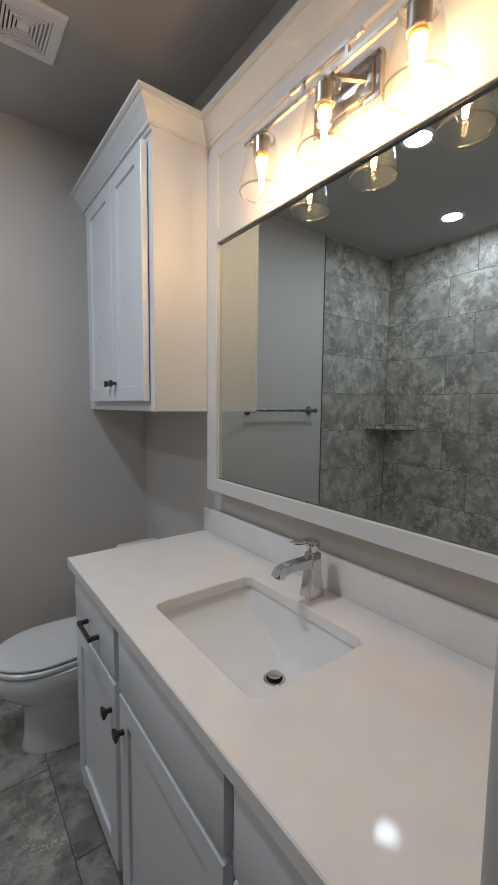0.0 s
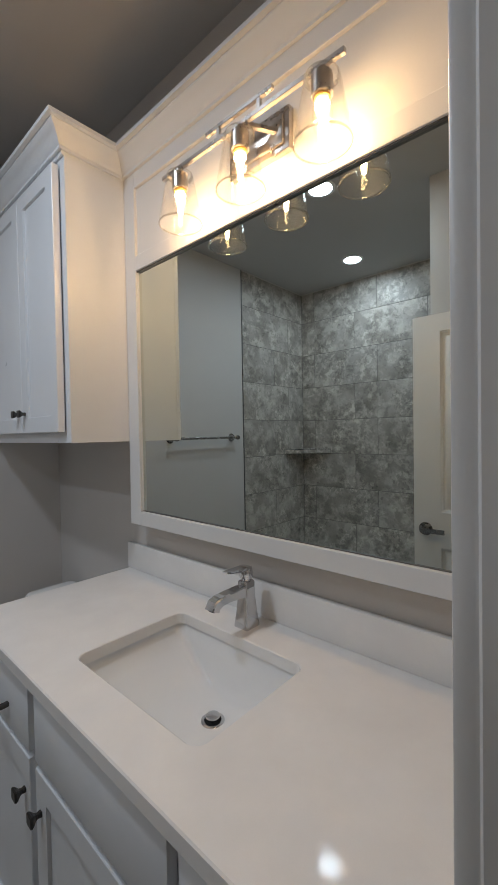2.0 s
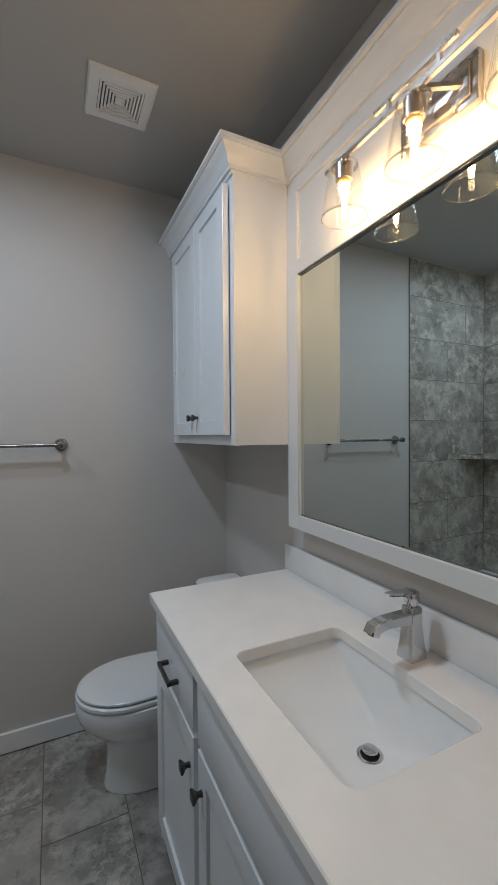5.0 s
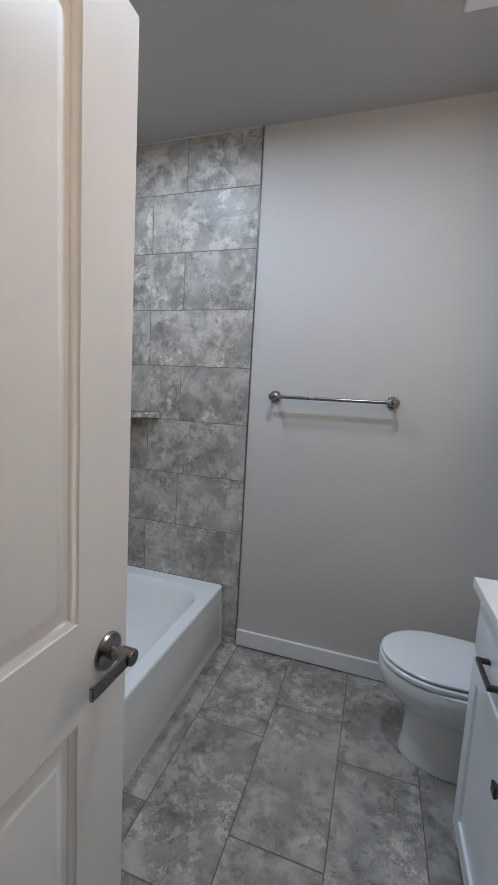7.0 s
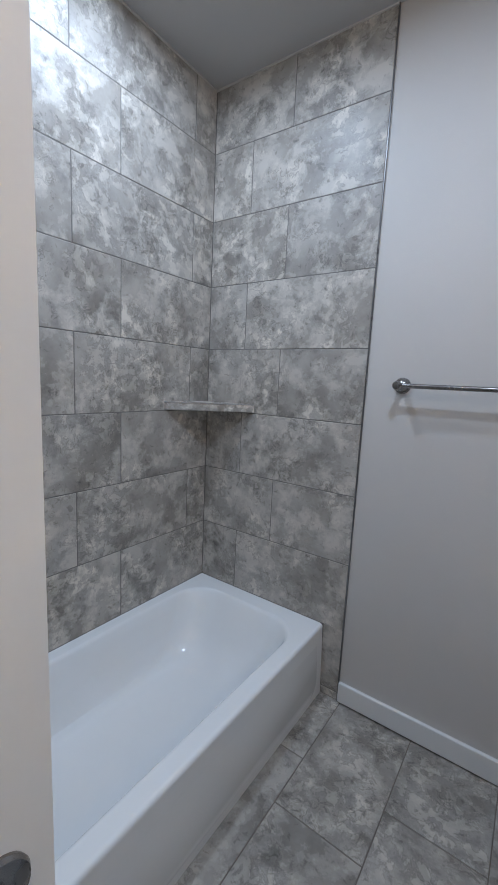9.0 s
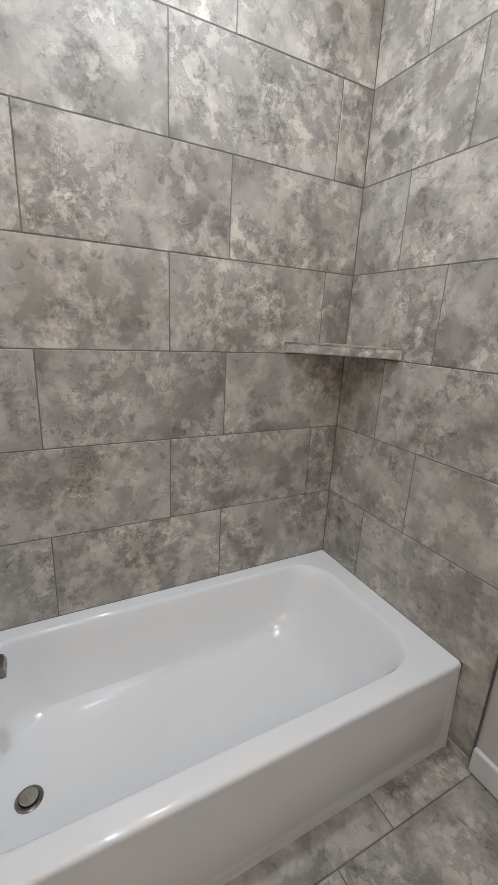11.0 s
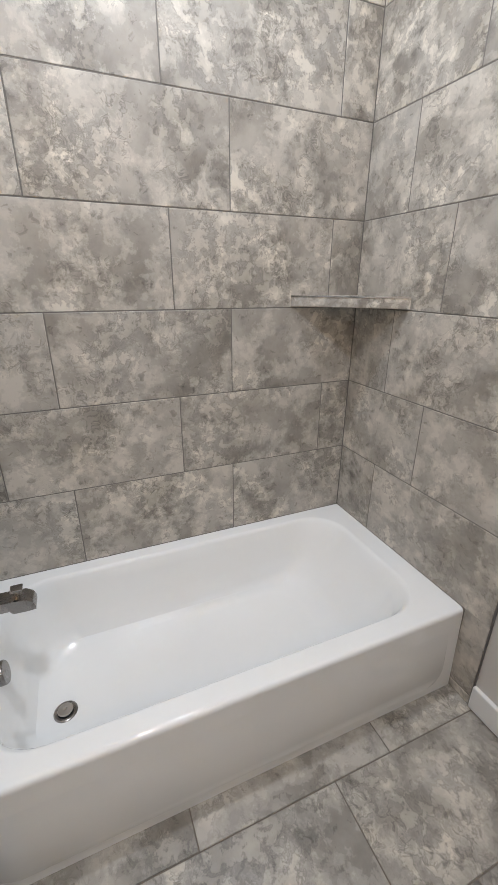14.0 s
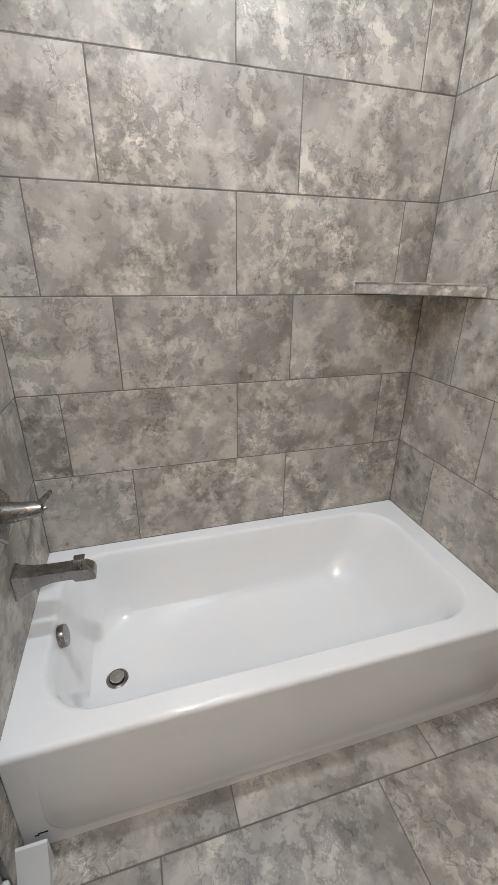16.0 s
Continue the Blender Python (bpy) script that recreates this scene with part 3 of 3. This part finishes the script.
def build_surround():
    s = thing("mirror_surround", (0.89, 0.74, 1.11), "white built-out frame round the mirror with a sunk field above", "mirror frame")
    x1, back = RIGHT - 0.001, SURROUND + 0.022
    y0, y1 = DOORWALL + 0.001, UY - 0.001
    part("backing", boxes((back + 0.004, x1, y0, y1, 1.111, CROWN_TOP - 0.001)), TRIM, s)
    part("stile", boxes((SURROUND, back + 0.004, MY1, y1, 1.111, CROWN_TOP - 0.001), bevel=0.0015), TRIM, s)
    part("stile", boxes((SURROUND, back + 0.004, y0, MY0, 1.111, CROWN_TOP - 0.001), bevel=0.0015), TRIM, s)
    part("bottom_rail", boxes((SURROUND, back + 0.004, MY0, MY1, 1.111, MZ0), bevel=0.0015), TRIM, s)
    part("middle_rail", boxes((SURROUND, back + 0.004, MY0, MY1, MZ1, PZ0), bevel=0.0015), TRIM, s)
    part("top_rail", boxes((SURROUND, back + 0.004, MY0, MY1, PZ1, CROWN_TOP - 0.001), bevel=0.0015), TRIM, s)
    part("field", boxes((SURROUND + 0.011, back + 0.004, MY0, MY1, PZ0, PZ1)), TRIM, s)
    part("crown", crown([(SURROUND, UY, -1, -1), (SURROUND, y0, -1, 0)]), TRIM, s)
    m = tagged(mesh_object("mirror", boxes((SURROUND + 0.014, SURROUND + 0.020, MY0 + 0.001, MY1 - 0.001, MZ0 + 0.001, MZ1 - 0.001)), MIRROR, False), "large clear vanity mirror set in the white frame", "mirror")
    w, a, b = 0.0032, SURROUND + 0.006, SURROUND + 0.0138
    part("edge", boxes((a, b, MY0, MY1, MZ1 - w, MZ1)), EDGING, m, "thin dark line along the mirror edge")
    # lower strip: dark reflection at the glass edge, drawn as a dark line
    part("edge", boxes((b - 0.003, b, MY0, MY1, MZ0 + 0.0003, MZ0 + w)), EDGING, m, "thin dark line along the mirror edge")
    for y in (MY0, MY1 - w):
        part("bead", boxes((a + 0.004, b, y, y + w, MZ0 + w, MZ1 - w)), TRIM, m, "thin white mirror bead")


build_surround()


# ---- vanity light ----
def build_vanity_light():
    y = 0.724
    bx, bz = 0.779, 2.226
    l = thing("vanity_light", (SURROUND, y, 2.22), "three-lamp brushed nickel vanity light with clear glass shades", "wall lamp")
    pl = part("wall_plate", boxes((SURROUND - 0.010, SURROUND + 0.0105, y - 0.105, y + 0.105, 2.164, 2.272), bevel=0.004, seg=2), LAMPNICKEL, l)
    part("plate_face", boxes((SURROUND - 0.019, SURROUND - 0.010, y - 0.090, y + 0.090, 2.179, 2.257), bevel=0.004, seg=2), LAMPNICKEL, pl)
    part("bar", boxes((bx - 0.006, bx + 0.006, 0.424, 1.040, bz - 0.004, bz + 0.008), bevel=0.0012), LAMPNICKEL, l)
    part("upper_bar", boxes((bx - 0.006, bx + 0.005, y - 0.113, y + 0.118, bz + 0.030, bz + 0.041), bevel=0.0012), LAMPNICKEL, l)
    for s in (-1, 1):
        part("post", boxes((bx - 0.005, bx + 0.004, y + s * 0.070 - 0.005, y + s * 0.070 + 0.005, bz + 0.008, bz + 0.030)), LAMPNICKEL, l)
        a, b = Vector((SURROUND - 0.018, y + s * 0.070, 2.214)), Vector((bx + 0.003, y + s * 0.012, bz + 0.003))
        part("arm", loft([[(p.x, p.y - 0.007, p.z - 0.005), (p.x, p.y + 0.007, p.z - 0.005), (p.x, p.y + 0.007, p.z + 0.005), (p.x, p.y - 0.007, p.z + 0.005)] for p in (a, b)]), LAMPNICKEL, l)
    for k in (-1, 0, 1):
        yy = y - 0.004 + k * 0.2405
        at = pose(bx, yy, bz - 0.004)
        so = part("socket", turned(bmesh.new(), at, [(0.012, 0.0), (0.012, -0.012), (0.0235, -0.014), (0.0235, -0.056), (0.021, -0.058)], 28), LAMPNICKEL, l)
        part("collar", turned(bmesh.new(), at, [(0.0175, -0.0582), (0.0175, -0.063), (0.014, -0.066)], 24), AMBER, so, "socket collar with the bulb's amber glow in its colour")
        sh = part("shade", turned(bmesh.new(), at, [(0.0125, -0.0125), (0.033, -0.0135), (0.0365, -0.018), (0.0606, -0.155), (0.0640, -0.155), (0.039, -0.017), (0.034, -0.0105), (0.0125, -0.0095)], 40, (False, False)), GLASS, l, "clear tapered glass shade")
        rim = part("rim", turned(bmesh.new(), at, [(0.0608, -0.1555), (0.0604, -0.1575), (0.0613, -0.1595), (0.0635, -0.1595), (0.0646, -0.1575), (0.0642, -0.1555), (0.0608, -0.1555)], 40, (False, False)), RIMGLASS, sh, "thick rounded glass rim")
        band = part("band", turned(bmesh.new(), at, [(0.0330, -0.0100), (0.0375, -0.0140), (0.0392, -0.0190), (0.0370, -0.0180), (0.0330, -0.0130)], 40, (False, False)), RIMGLASS, sh, "thick glass shoulder")
        bu = part("bulb", turned(bmesh.new(), at, [(0.013, -0.066), (0.0150, -0.072), (0.0205, -0.084), (0.0220, -0.096), (0.0205, -0.118), (0.0150, -0.134), (0.004, -0.139)], 24), GLASS, l, "clear filament bulb")
        # the glow's flared top is added to throw more light down on the worktop
        part("filament", turned(bmesh.new(), at, [(0.004, -0.0690), (0.0140, -0.0705), (0.0156, -0.0735), (0.0125, -0.0775), (0.0095, -0.0830), (0.0075, -0.092), (0.0066, -0.112), (0.0056, -0.129), (0.002, -0.132)], 20), FILAMENT_GLOW, bu, "glowing filament with a flared top added for downward light")
        for glassy in (sh, rim, band, bu):
            glassy.visible_shadow = False


build_vanity_light()


# ---- toilet ----
def egg(front, back, cy, hw, z, n=36):
    """An egg-shaped ring: round nose at front (low x), squarer at the back."""
    pts = []
    cx = front + (back - front) * 0.42
    for k in range(n):
        a = 2 * math.pi * k / n
        c, s = math.cos(a), math.sin(a)
        if c < 0:
            x = cx + (cx - front) * c
            y = hw * s
        else:
            x = cx + (back - cx) * (abs(c) ** 0.75)
            y = hw * math.copysign(abs(s) ** 0.8, s)
        pts.append((x, cy + y, z))
    return pts


def build_toilet():
    cy = 1.832
    t = thing("toilet", (0.45, cy, 0), "white two-piece toilet with the lid closed", "toilet")
    F = 0.106
    rings = [egg(0.216, 0.72, cy, 0.112, 0.001), egg(0.216, 0.72, cy, 0.112, 0.014), egg(0.221, 0.70, cy, 0.107, 0.030), egg(0.227, 0.69, cy, 0.102, 0.085), egg(0.229, 0.69, cy, 0.100, 0.150), egg(0.221, 0.70, cy, 0.108, 0.196),
             egg(0.198, 0.72, cy, 0.132, 0.229), egg(0.158, 0.73, cy, 0.160, 0.263), egg(F + 0.019, 0.735, cy, 0.176, 0.302), egg(F + 0.005, 0.735, cy, 0.184, 0.338), egg(F + 0.002, 0.735, cy, 0.185, 0.370), egg(F + 0.004, 0.735, cy, 0.184, 0.385), egg(F + 0.016, 0.725, cy, 0.172, 0.391)]
    part("bowl", loft(rings), PORCELAIN, t)
    s = lambda o, z: egg(F + o, 0.640 - o, cy, 0.184 - o, z, 48)
    part("seat", loft([s(0.010, 0.393), s(0.004, 0.396), s(0.004, 0.407), s(0.010, 0.412)]), SEAT, t)
    part("lid", loft([s(0.016, 0.417), s(0.010, 0.420), s(0.010, 0.427), s(0.016, 0.432), s(0.03, 0.435), s(0.09, 0.438)]), SEAT, t)
    part("hinge", boxes((0.628, 0.652, cy - 0.085, cy - 0.055, 0.394, 0.428), bevel=0.004, seg=2), SEAT, t)
    part("hinge", boxes((0.628, 0.652, cy + 0.055, cy + 0.085, 0.394, 0.428), bevel=0.004, seg=2), SEAT, t)
    tk = lambda o, z, r=0.035: rounded(0.700 + o, 0.915 - o * 0.4, cy - 0.215 + o, cy + 0.215 - o, r, z)
    part("tank", loft([tk(0.03, 0.372), tk(0.014, 0.40), tk(0.004, 0.55), tk(0.0, 0.690)]), PORCELAIN, t)
    part("tank_lid", loft([tk(-0.006, 0.691), tk(-0.010, 0.697), tk(-0.010, 0.716), tk(-0.004, 0.724), tk(0.02, 0.728)]), PORCELAIN, t)
    part("flush_lever", boxes((0.684, 0.699, cy - 0.172, cy - 0.152, 0.64, 0.656), (0.680, 0.688, cy - 0.168, cy - 0.085, 0.638, 0.652), bevel=0.003, seg=2), CHROME, t, "chrome flush lever")
    for k in (-1, 1):
        part("bolt_cap", turned(bmesh.new(), pose(0.47, cy + k * 0.113, 0.010), [(0.014, 0), (0.014, 0.008), (0.008, 0.016)], 16), PORCELAIN, t)


build_toilet()


# ---- towel bar, fan grille, ceiling lights ----
def build_towel_bar():
    y, z = 2.150, 1.423
    b = thing("towel_bar", (-0.21, FAR, z), "brushed nickel towel bar on the painted wall", "towel bar")
    for x in (-0.503, 0.080):
        po = part("post", turned(bmesh.new(), pose(x, FAR, z, 90, 0, 0), [(0.031, 0.0), (0.031, 0.004), (0.027, 0.009), (0.023, 0.010), (0.020, 0.014), (0.0115, 0.018), (0.0105, 0.055), (0.014, 0.060), (0.0165, 0.068), (0.0165, 0.080), (0.013, 0.086), (0.004, 0.088)], 32), NICKEL, b)
        part("rosette", turned(bmesh.new(), pose(x, FAR - 0.0095, z, 90, 0, 0), [(0.026, 0), (0.0255, 0.003), (0.022, 0.004)], 32), NICKEL, po)
    part("rail", turned(bmesh.new(), pose(-0.503, y, z, 0, 90, 0), [(0.0086, 0.004), (0.0086, 0.579)], 20), NICKEL, b)


build_towel_bar()


def build_vent():
    cx, cy, h = 0.293, 1.678, 0.120
    v = thing("exhaust_fan_grille", (cx, cy, CEILING), "off-white square exhaust fan grille in the ceiling", "vent")
    def sq(s, z):
        return [(cx - s, cy - s, z), (cx + s, cy - s, z), (cx + s, cy + s, z), (cx - s, cy + s, z)]
    z = CEILING
    part("rim", loft([sq(h, z), sq(h, z - 0.006), sq(h - 0.006, z - 0.014), sq(h - 0.040, z - 0.016), sq(h - 0.040, z - 0.002)], (False, False)), VENT, v)
    part("backing", boxes((cx - 0.085, cx + 0.085, cy - 0.085, cy + 0.085, z - 0.003, z - 0.001)), VENTBACK, v, "dark fan opening")
    for s in (0.0745, 0.0625, 0.0505, 0.0385, 0.0265):
        part("louver", loft([sq(s + 0.0035, z - 0.015), sq(s - 0.0035, z - 0.0165), sq(s - 0.005, z - 0.004), sq(s + 0.002, z - 0.004), sq(s + 0.0035, z - 0.015)], (False, False)), VENT, v)
    part("centre_plate", loft([sq(0.017, z - 0.004), sq(0.018, z - 0.015), sq(0.015, z - 0.0165)]), VENT, v)
    for a, b in ((-1, -1), (1, -1), (1, 1), (-1, 1)):
        part("corner_rib", loft([[(cx + a * s + d, cy + b * s - d * a * b, zz) for d, zz in ((-0.001, z - 0.003), (0.001, z - 0.003), (0.001, z - 0.0065), (-0.001, z - 0.0065))] for s in (0.018, 0.079)]), VENTBACK, v)


build_vent()


def build_downlight(x, y, label, lit):
    d = thing("downlight", (x, y, CEILING), label, "ceiling light", "recessed downlights")
    at = pose(x, y, CEILING, 180, 0, 0)
    part("trim_ring", turned(bmesh.new(), at, [(0.080, -0.001), (0.080, 0.003), (0.076, 0.006), (0.064, 0.006), (0.060, 0.0025)], 40, (False, False)), TRIM, d)
    part("diffuser", turned(bmesh.new(), at, [(0.060, 0.0025), (0.0, 0.0025)], 40, (False, False)), lit, d, "glowing white diffuser")


build_downlight(-0.160, 1.180, "round lit recessed downlight in the room's ceiling", ROOM_GLOW)
build_downlight(-1.095, 1.480, "round lit recessed downlight above the tub", DISC_GLOW)


# ---- tub ----
TUB = 0.337


def build_tub():
    t = thing("bathtub", (-1.11, 1.465, 0), "white enamelled alcove bathtub with a plain apron", "bathtub")
    x0, x1, y0, y1 = TILE_LEFT - 0.001, -0.742, TILE_NEAR - 0.001, TILE_FAR + 0.001
    o = lambda i, z, r=0.006: rounded(x0, x1 - i, y0, y1, r, z, 9)
    n = lambda a, b, c, d, r, z: rounded(a, b, c, d, r, z, 9)
    rings = [o(-0.012, 0.001), o(-0.0115, 0.02), o(-0.001, 0.300), o(0.0, TUB - 0.018), o(0.0, TUB - 0.015), o(0.001, TUB - 0.009), o(0.0035, TUB - 0.0045), o(0.0075, TUB - 0.0012), o(0.013, TUB), o(0.017, TUB), n(-1.442, -0.804, 0.783, 2.136, 0.158, TUB),
             n(-1.438, -0.808, 0.787, 2.132, 0.155, TUB), n(-1.432, -0.814, 0.793, 2.126, 0.15, TUB - 0.003), n(-1.426, -0.822, 0.799, 2.116, 0.15, TUB - 0.014), n(-1.418, -0.836, 0.808, 2.09, 0.15, TUB - 0.06),
             n(-1.406, -0.848, 0.823, 2.04, 0.15, 0.18), n(-1.392, -0.880, 0.845, 1.985, 0.15, 0.115), n(-1.370, -0.902, 0.868, 1.935, 0.15, 0.082), n(-1.335, -0.940, 0.905, 1.88, 0.14, 0.070)]
    part("shell", loft(rings, (False, True)), ENAMEL, t)
    # apron panel, proud at the foot with rounded lower corners, flush under the rim
    def pan(inset, d):
        y_lo, y_hi, z_lo, z_hi, r = 0.790 + inset, 2.165 - inset, 0.034 + inset, 0.316, 0.07
        pts = [(y_lo, z_hi), (y_lo, 0.20)]
        pts += [(y_lo + r - r * math.cos(radians(a)), z_lo + r - r * math.sin(radians(a))) for a in range(0, 91, 15)]
        pts += [(y_hi - r + r * math.sin(radians(a)), z_lo + r - r * math.cos(radians(a))) for a in range(0, 91, 15)]
        pts += [(y_hi, 0.20), (y_hi, z_hi)]
        return [(x1 + 0.012 * (1 - z / 0.30) + d * max(0.0, 1 - (z - 0.034) / 0.27) - 0.0004, y, z) for y, z in pts]
    part("apron_panel", loft([pan(0, -0.003), pan(0, 0.002), pan(0.006, 0.007)]), ENAMEL, t)
    dm = pose(-1.095, 0.950, 0.0705)
    d = part("drain", turned(bmesh.new(), dm, [(0.036, -0.001), (0.036, 0.002), (0.032, 0.0045), (0.026, 0.004), (0.025, 0.0015)], 36, (True, False)), NICKEL, t, "brushed nickel tub drain")
    part("drain_throat", turned(bmesh.new(), dm, [(0.025, 0.0018), (0.0, 0.0018)], 28, (False, False)), GAP, d)
    part("stopper", turned(bmesh.new(), dm, [(0.019, 0.002), (0.0235, 0.010), (0.022, 0.013), (0.006, 0.014), (0.006, 0.019), (0.004, 0.021)], 28), LAMPNICKEL, d)
    om = pose(-1.110, 0.7990, 0.288, -80, 0, 0)
    ov = part("overflow_plate", turned(bmesh.new(), om, [(0.033, -0.004), (0.0345, 0.004), (0.0345, 0.022), (0.032, 0.026), (0.005, 0.027)], 36), NICKEL, t, "round nickel overflow plate")
    part("slot", boxes((-1.117, -1.103, 0.807, 0.817, 0.2506, 0.2545)), GAP, ov)

    part("chip_mark", boxes((x1 + 0.007, x1 + 0.0108, 0.765, 0.788, 0.0510, 0.0560), (x1 + 0.007, x1 + 0.0110, 0.757, 0.768, 0.0465, 0.0510)), GAP, t, "small black chip in the enamel")


build_tub()

block = loft([[(-0.700, y, 0.002), (-0.648, y, 0.002), (-0.692, y, 0.088), (-0.698, y, 0.090)] for y in (TILE_NEAR + 0.001, 0.798)])
tagged(mesh_object("trim_piece", block, TRIM), "short slanted white trim piece at the tub's foot", "trim piece")


# ---- tub tap, valve, corner shelf ----
def build_spout():
    x, z = -1.106, 0.527
    s = thing("tub_spout", (x, TILE_NEAR, z), "brushed nickel square tub spout with diverter", "tub spout")
    rings = []
    for y, w, zt, zb in ((0.0, 0.034, 0.038, -0.040), (0.004, 0.034, 0.038, -0.040), (0.012, 0.030, 0.033, -0.035), (0.05, 0.0255, 0.027, -0.018), (0.10, 0.0245, 0.024, -0.006), (0.150, 0.025, 0.023, -0.006), (0.158, 0.0255, 0.023, -0.016), (0.190, 0.0255, 0.020, -0.018), (0.208, 0.025, 0.008, -0.018), (0.213, 0.024, -0.006, -0.018)):
        rings.append([(x - w, TILE_NEAR + y, z + zb), (x + w, TILE_NEAR + y, z + zb), (x + w, TILE_NEAR + y, z + zt), (x - w, TILE_NEAR + y, z + zt)])
    bm = loft(rings)
    bmesh.ops.bevel(bm, geom=[e for e in bm.edges if e.calc_face_angle(0) > 0.6], offset=0.0025, segments=2, affect="EDGES")
    part("body", bm, NICKEL, s)
    part("diverter", boxes((x - 0.0055, x + 0.0055, TILE_NEAR + 0.166, TILE_NEAR + 0.178, z + 0.018, z + 0.040), (x - 0.014, x + 0.014, TILE_NEAR + 0.158, TILE_NEAR + 0.188, z + 0.040, z + 0.048), bevel=0.0015), NICKEL, s)


build_spout()


def build_valve():
    x, z = -1.112, 0.745
    v = thing("shower_valve", (x, TILE_NEAR, z), "brushed nickel shower valve with a tapered lever", "valve")
    def dia(s, y):
        return [(x + s * math.cos(radians(a)), TILE_NEAR + y, z + s * math.sin(radians(a))) for a in (0, 90, 180, 270)]
    bm = loft([dia(0.098, 0.0), dia(0.098, 0.004), dia(0.090, 0.009), dia(0.03, 0.012)])
    part("escutcheon", bm, NICKEL, v)
    h = part("handle", turned(bmesh.new(), pose(x, TILE_NEAR, z, -90, 0, 0), [(0.030, 0.011), (0.030, 0.025), (0.0245, 0.060), (0.0225, 0.085), (0.018, 0.106), (0.006, 0.110), (0.005, 0.118), (0.0035, 0.120)], 32), NICKEL, v)
    rings = []
    for k in range(6):
        t = k / 5
        w, th = 0.009 - 0.003 * t, 0.005 - 0.002 * t
        px, py, pz = x - 0.018 - 0.055 * t, TILE_NEAR + 0.096 + 0.022 * t, z + 0.004 + 0.006 * t
        rings.append([(px, py - th, pz - w), (px, py + th, pz - w), (px, py + th, pz + w), (px, py - th, pz + w)])
    part("lever", loft(rings), NICKEL, h)


build_valve()


def build_shelf():
    cx, cy, leg = TILE_LEFT + 0.0008, TILE_FAR - 0.0008, 0.300
    s = thing("corner_shelf", (cx + 0.1, cy - 0.1, 1.262), "pale grey stone corner shelf set in the tiled corner", "shelf")
    tri = lambda g, z: [(cx, cy, z), (cx, cy - leg + g, z), (cx + leg - g, cy, z)]
    part("slab", loft([tri(0.002, 1.262), tri(0.0, 1.264), tri(0.0, 1.298), tri(0.0015, 1.300)]), SHELFTILE, s)
    d = 0.7071
    a, b = Vector((cx, cy - leg, 0)), Vector((cx + leg, cy, 0))
    n = Vector((d, -d, 0))
    r = []
    for p in (a, b):
        r.append([p + n * u + Vector((0, 0, w)) for u, w in ((0.0006, 1.2965), (0.0020, 1.2965), (0.0020, 1.3012), (-0.005, 1.3012), (-0.005, 1.3002), (0.0006, 1.3002))])
    part("edge_strip", loft(r), CHROME, s, "thin polished edge strip")


build_shelf()


# ---- tiles, piece by piece ----
ROWS_Z = [0.0375 + 0.305 * k for k in range(9)] + [CEILING - 0.002]
G = 0.0018


def tile_mesh(axis, face, out, a0, a1, b0, b1, thick=0.010, chamfer=0.0012):
    """A tile whose visible face lies at 'face' on the axis; out is +1 or -1."""
    def ring(inset, d):
        pts = [(a0 + inset, b0 + inset), (a1 - inset, b0 + inset), (a1 - inset, b1 - inset), (a0 + inset, b1 - inset)]
        w = face - out * d
        return [(w, a, b) if axis == 0 else (a, w, b) if axis == 1 else (a, b, w) for a, b in pts]
    return loft([ring(0, thick), ring(0, chamfer), ring(chamfer, 0)], (False, True))


def lay(parent, material, axis, face, out, a0, a1, b0, b1, jitter):
    if a1 - a0 < 0.012 or b1 - b0 < 0.012:
        return
    f = face + out * random.uniform(-jitter, jitter)
    part("tile", tile_mesh(axis, f, out, a0 + G, a1 - G, b0 + G, b1 - G, 0.0085), material, parent)


def spans(lo, hi, anchor, step=0.61):
    """Cuts the stretch lo..hi at anchor + k * step."""
    cuts = [lo]
    k = math.ceil((lo - anchor) / step)
    while anchor + k * step < hi:
        if anchor + k * step > lo + 0.003:
            cuts.append(anchor + k * step)
        k += 1
    cuts.append(hi)
    return list(zip(cuts, cuts[1:]))


backing_far = bpy.data.objects["tile_backing_far"]
backing_near = bpy.data.objects["tile_backing_near"]
for k in range(9):
    z0, z1 = ROWS_Z[k], ROWS_Z[k + 1]
    if k == 1:
        z0 = TUB + 0.0015
    odd = k % 2 == 0
    if k >= 1:
        for a, b in spans(TILE_NEAR, TILE_FAR, 1.468 if odd else 1.674):
            lay(wall_tub, WALLTILE, 0, TILE_LEFT, 1, a, b, z0, z1, 0.0004)
    for par, face, out in ((backing_far, TILE_FAR, -1), (backing_near, TILE_NEAR, 1)):
        lo = TILE_LEFT if k >= 1 else -0.742
        for a, b in spans(lo, TILE_EDGE, -1.056 if odd else -1.259):
            lay(par, WALLTILE, 1, face, out, a, b, z0, z1, 0.0004)
for par, face, out in ((backing_far, TILE_FAR, -1), (backing_near, TILE_NEAR, 1)):
    lay(par, WALLTILE, 1, face, out, -0.742, TILE_EDGE, 0.0, ROWS_Z[0], 0.0003)

COLS = [-0.747, -0.630, -0.322, -0.014, 0.289, 0.594, 0.899, RIGHT]
for i in range(7):
    for a, b in spans(CHASE if i < 2 else OUT, FAR, 1.660 if i in (1, 3, 5) else 1.862):
        lay(floor, FLOORTILE, 2, 0.0, 1, COLS[i], COLS[i + 1], a, b, 0.0003)
for a, b in spans(OUT, CHASE, 1.660):
    lay(floor, FLOORTILE, 2, 0.0, 1, CHASE_X, COLS[2], a, b, 0.0003)
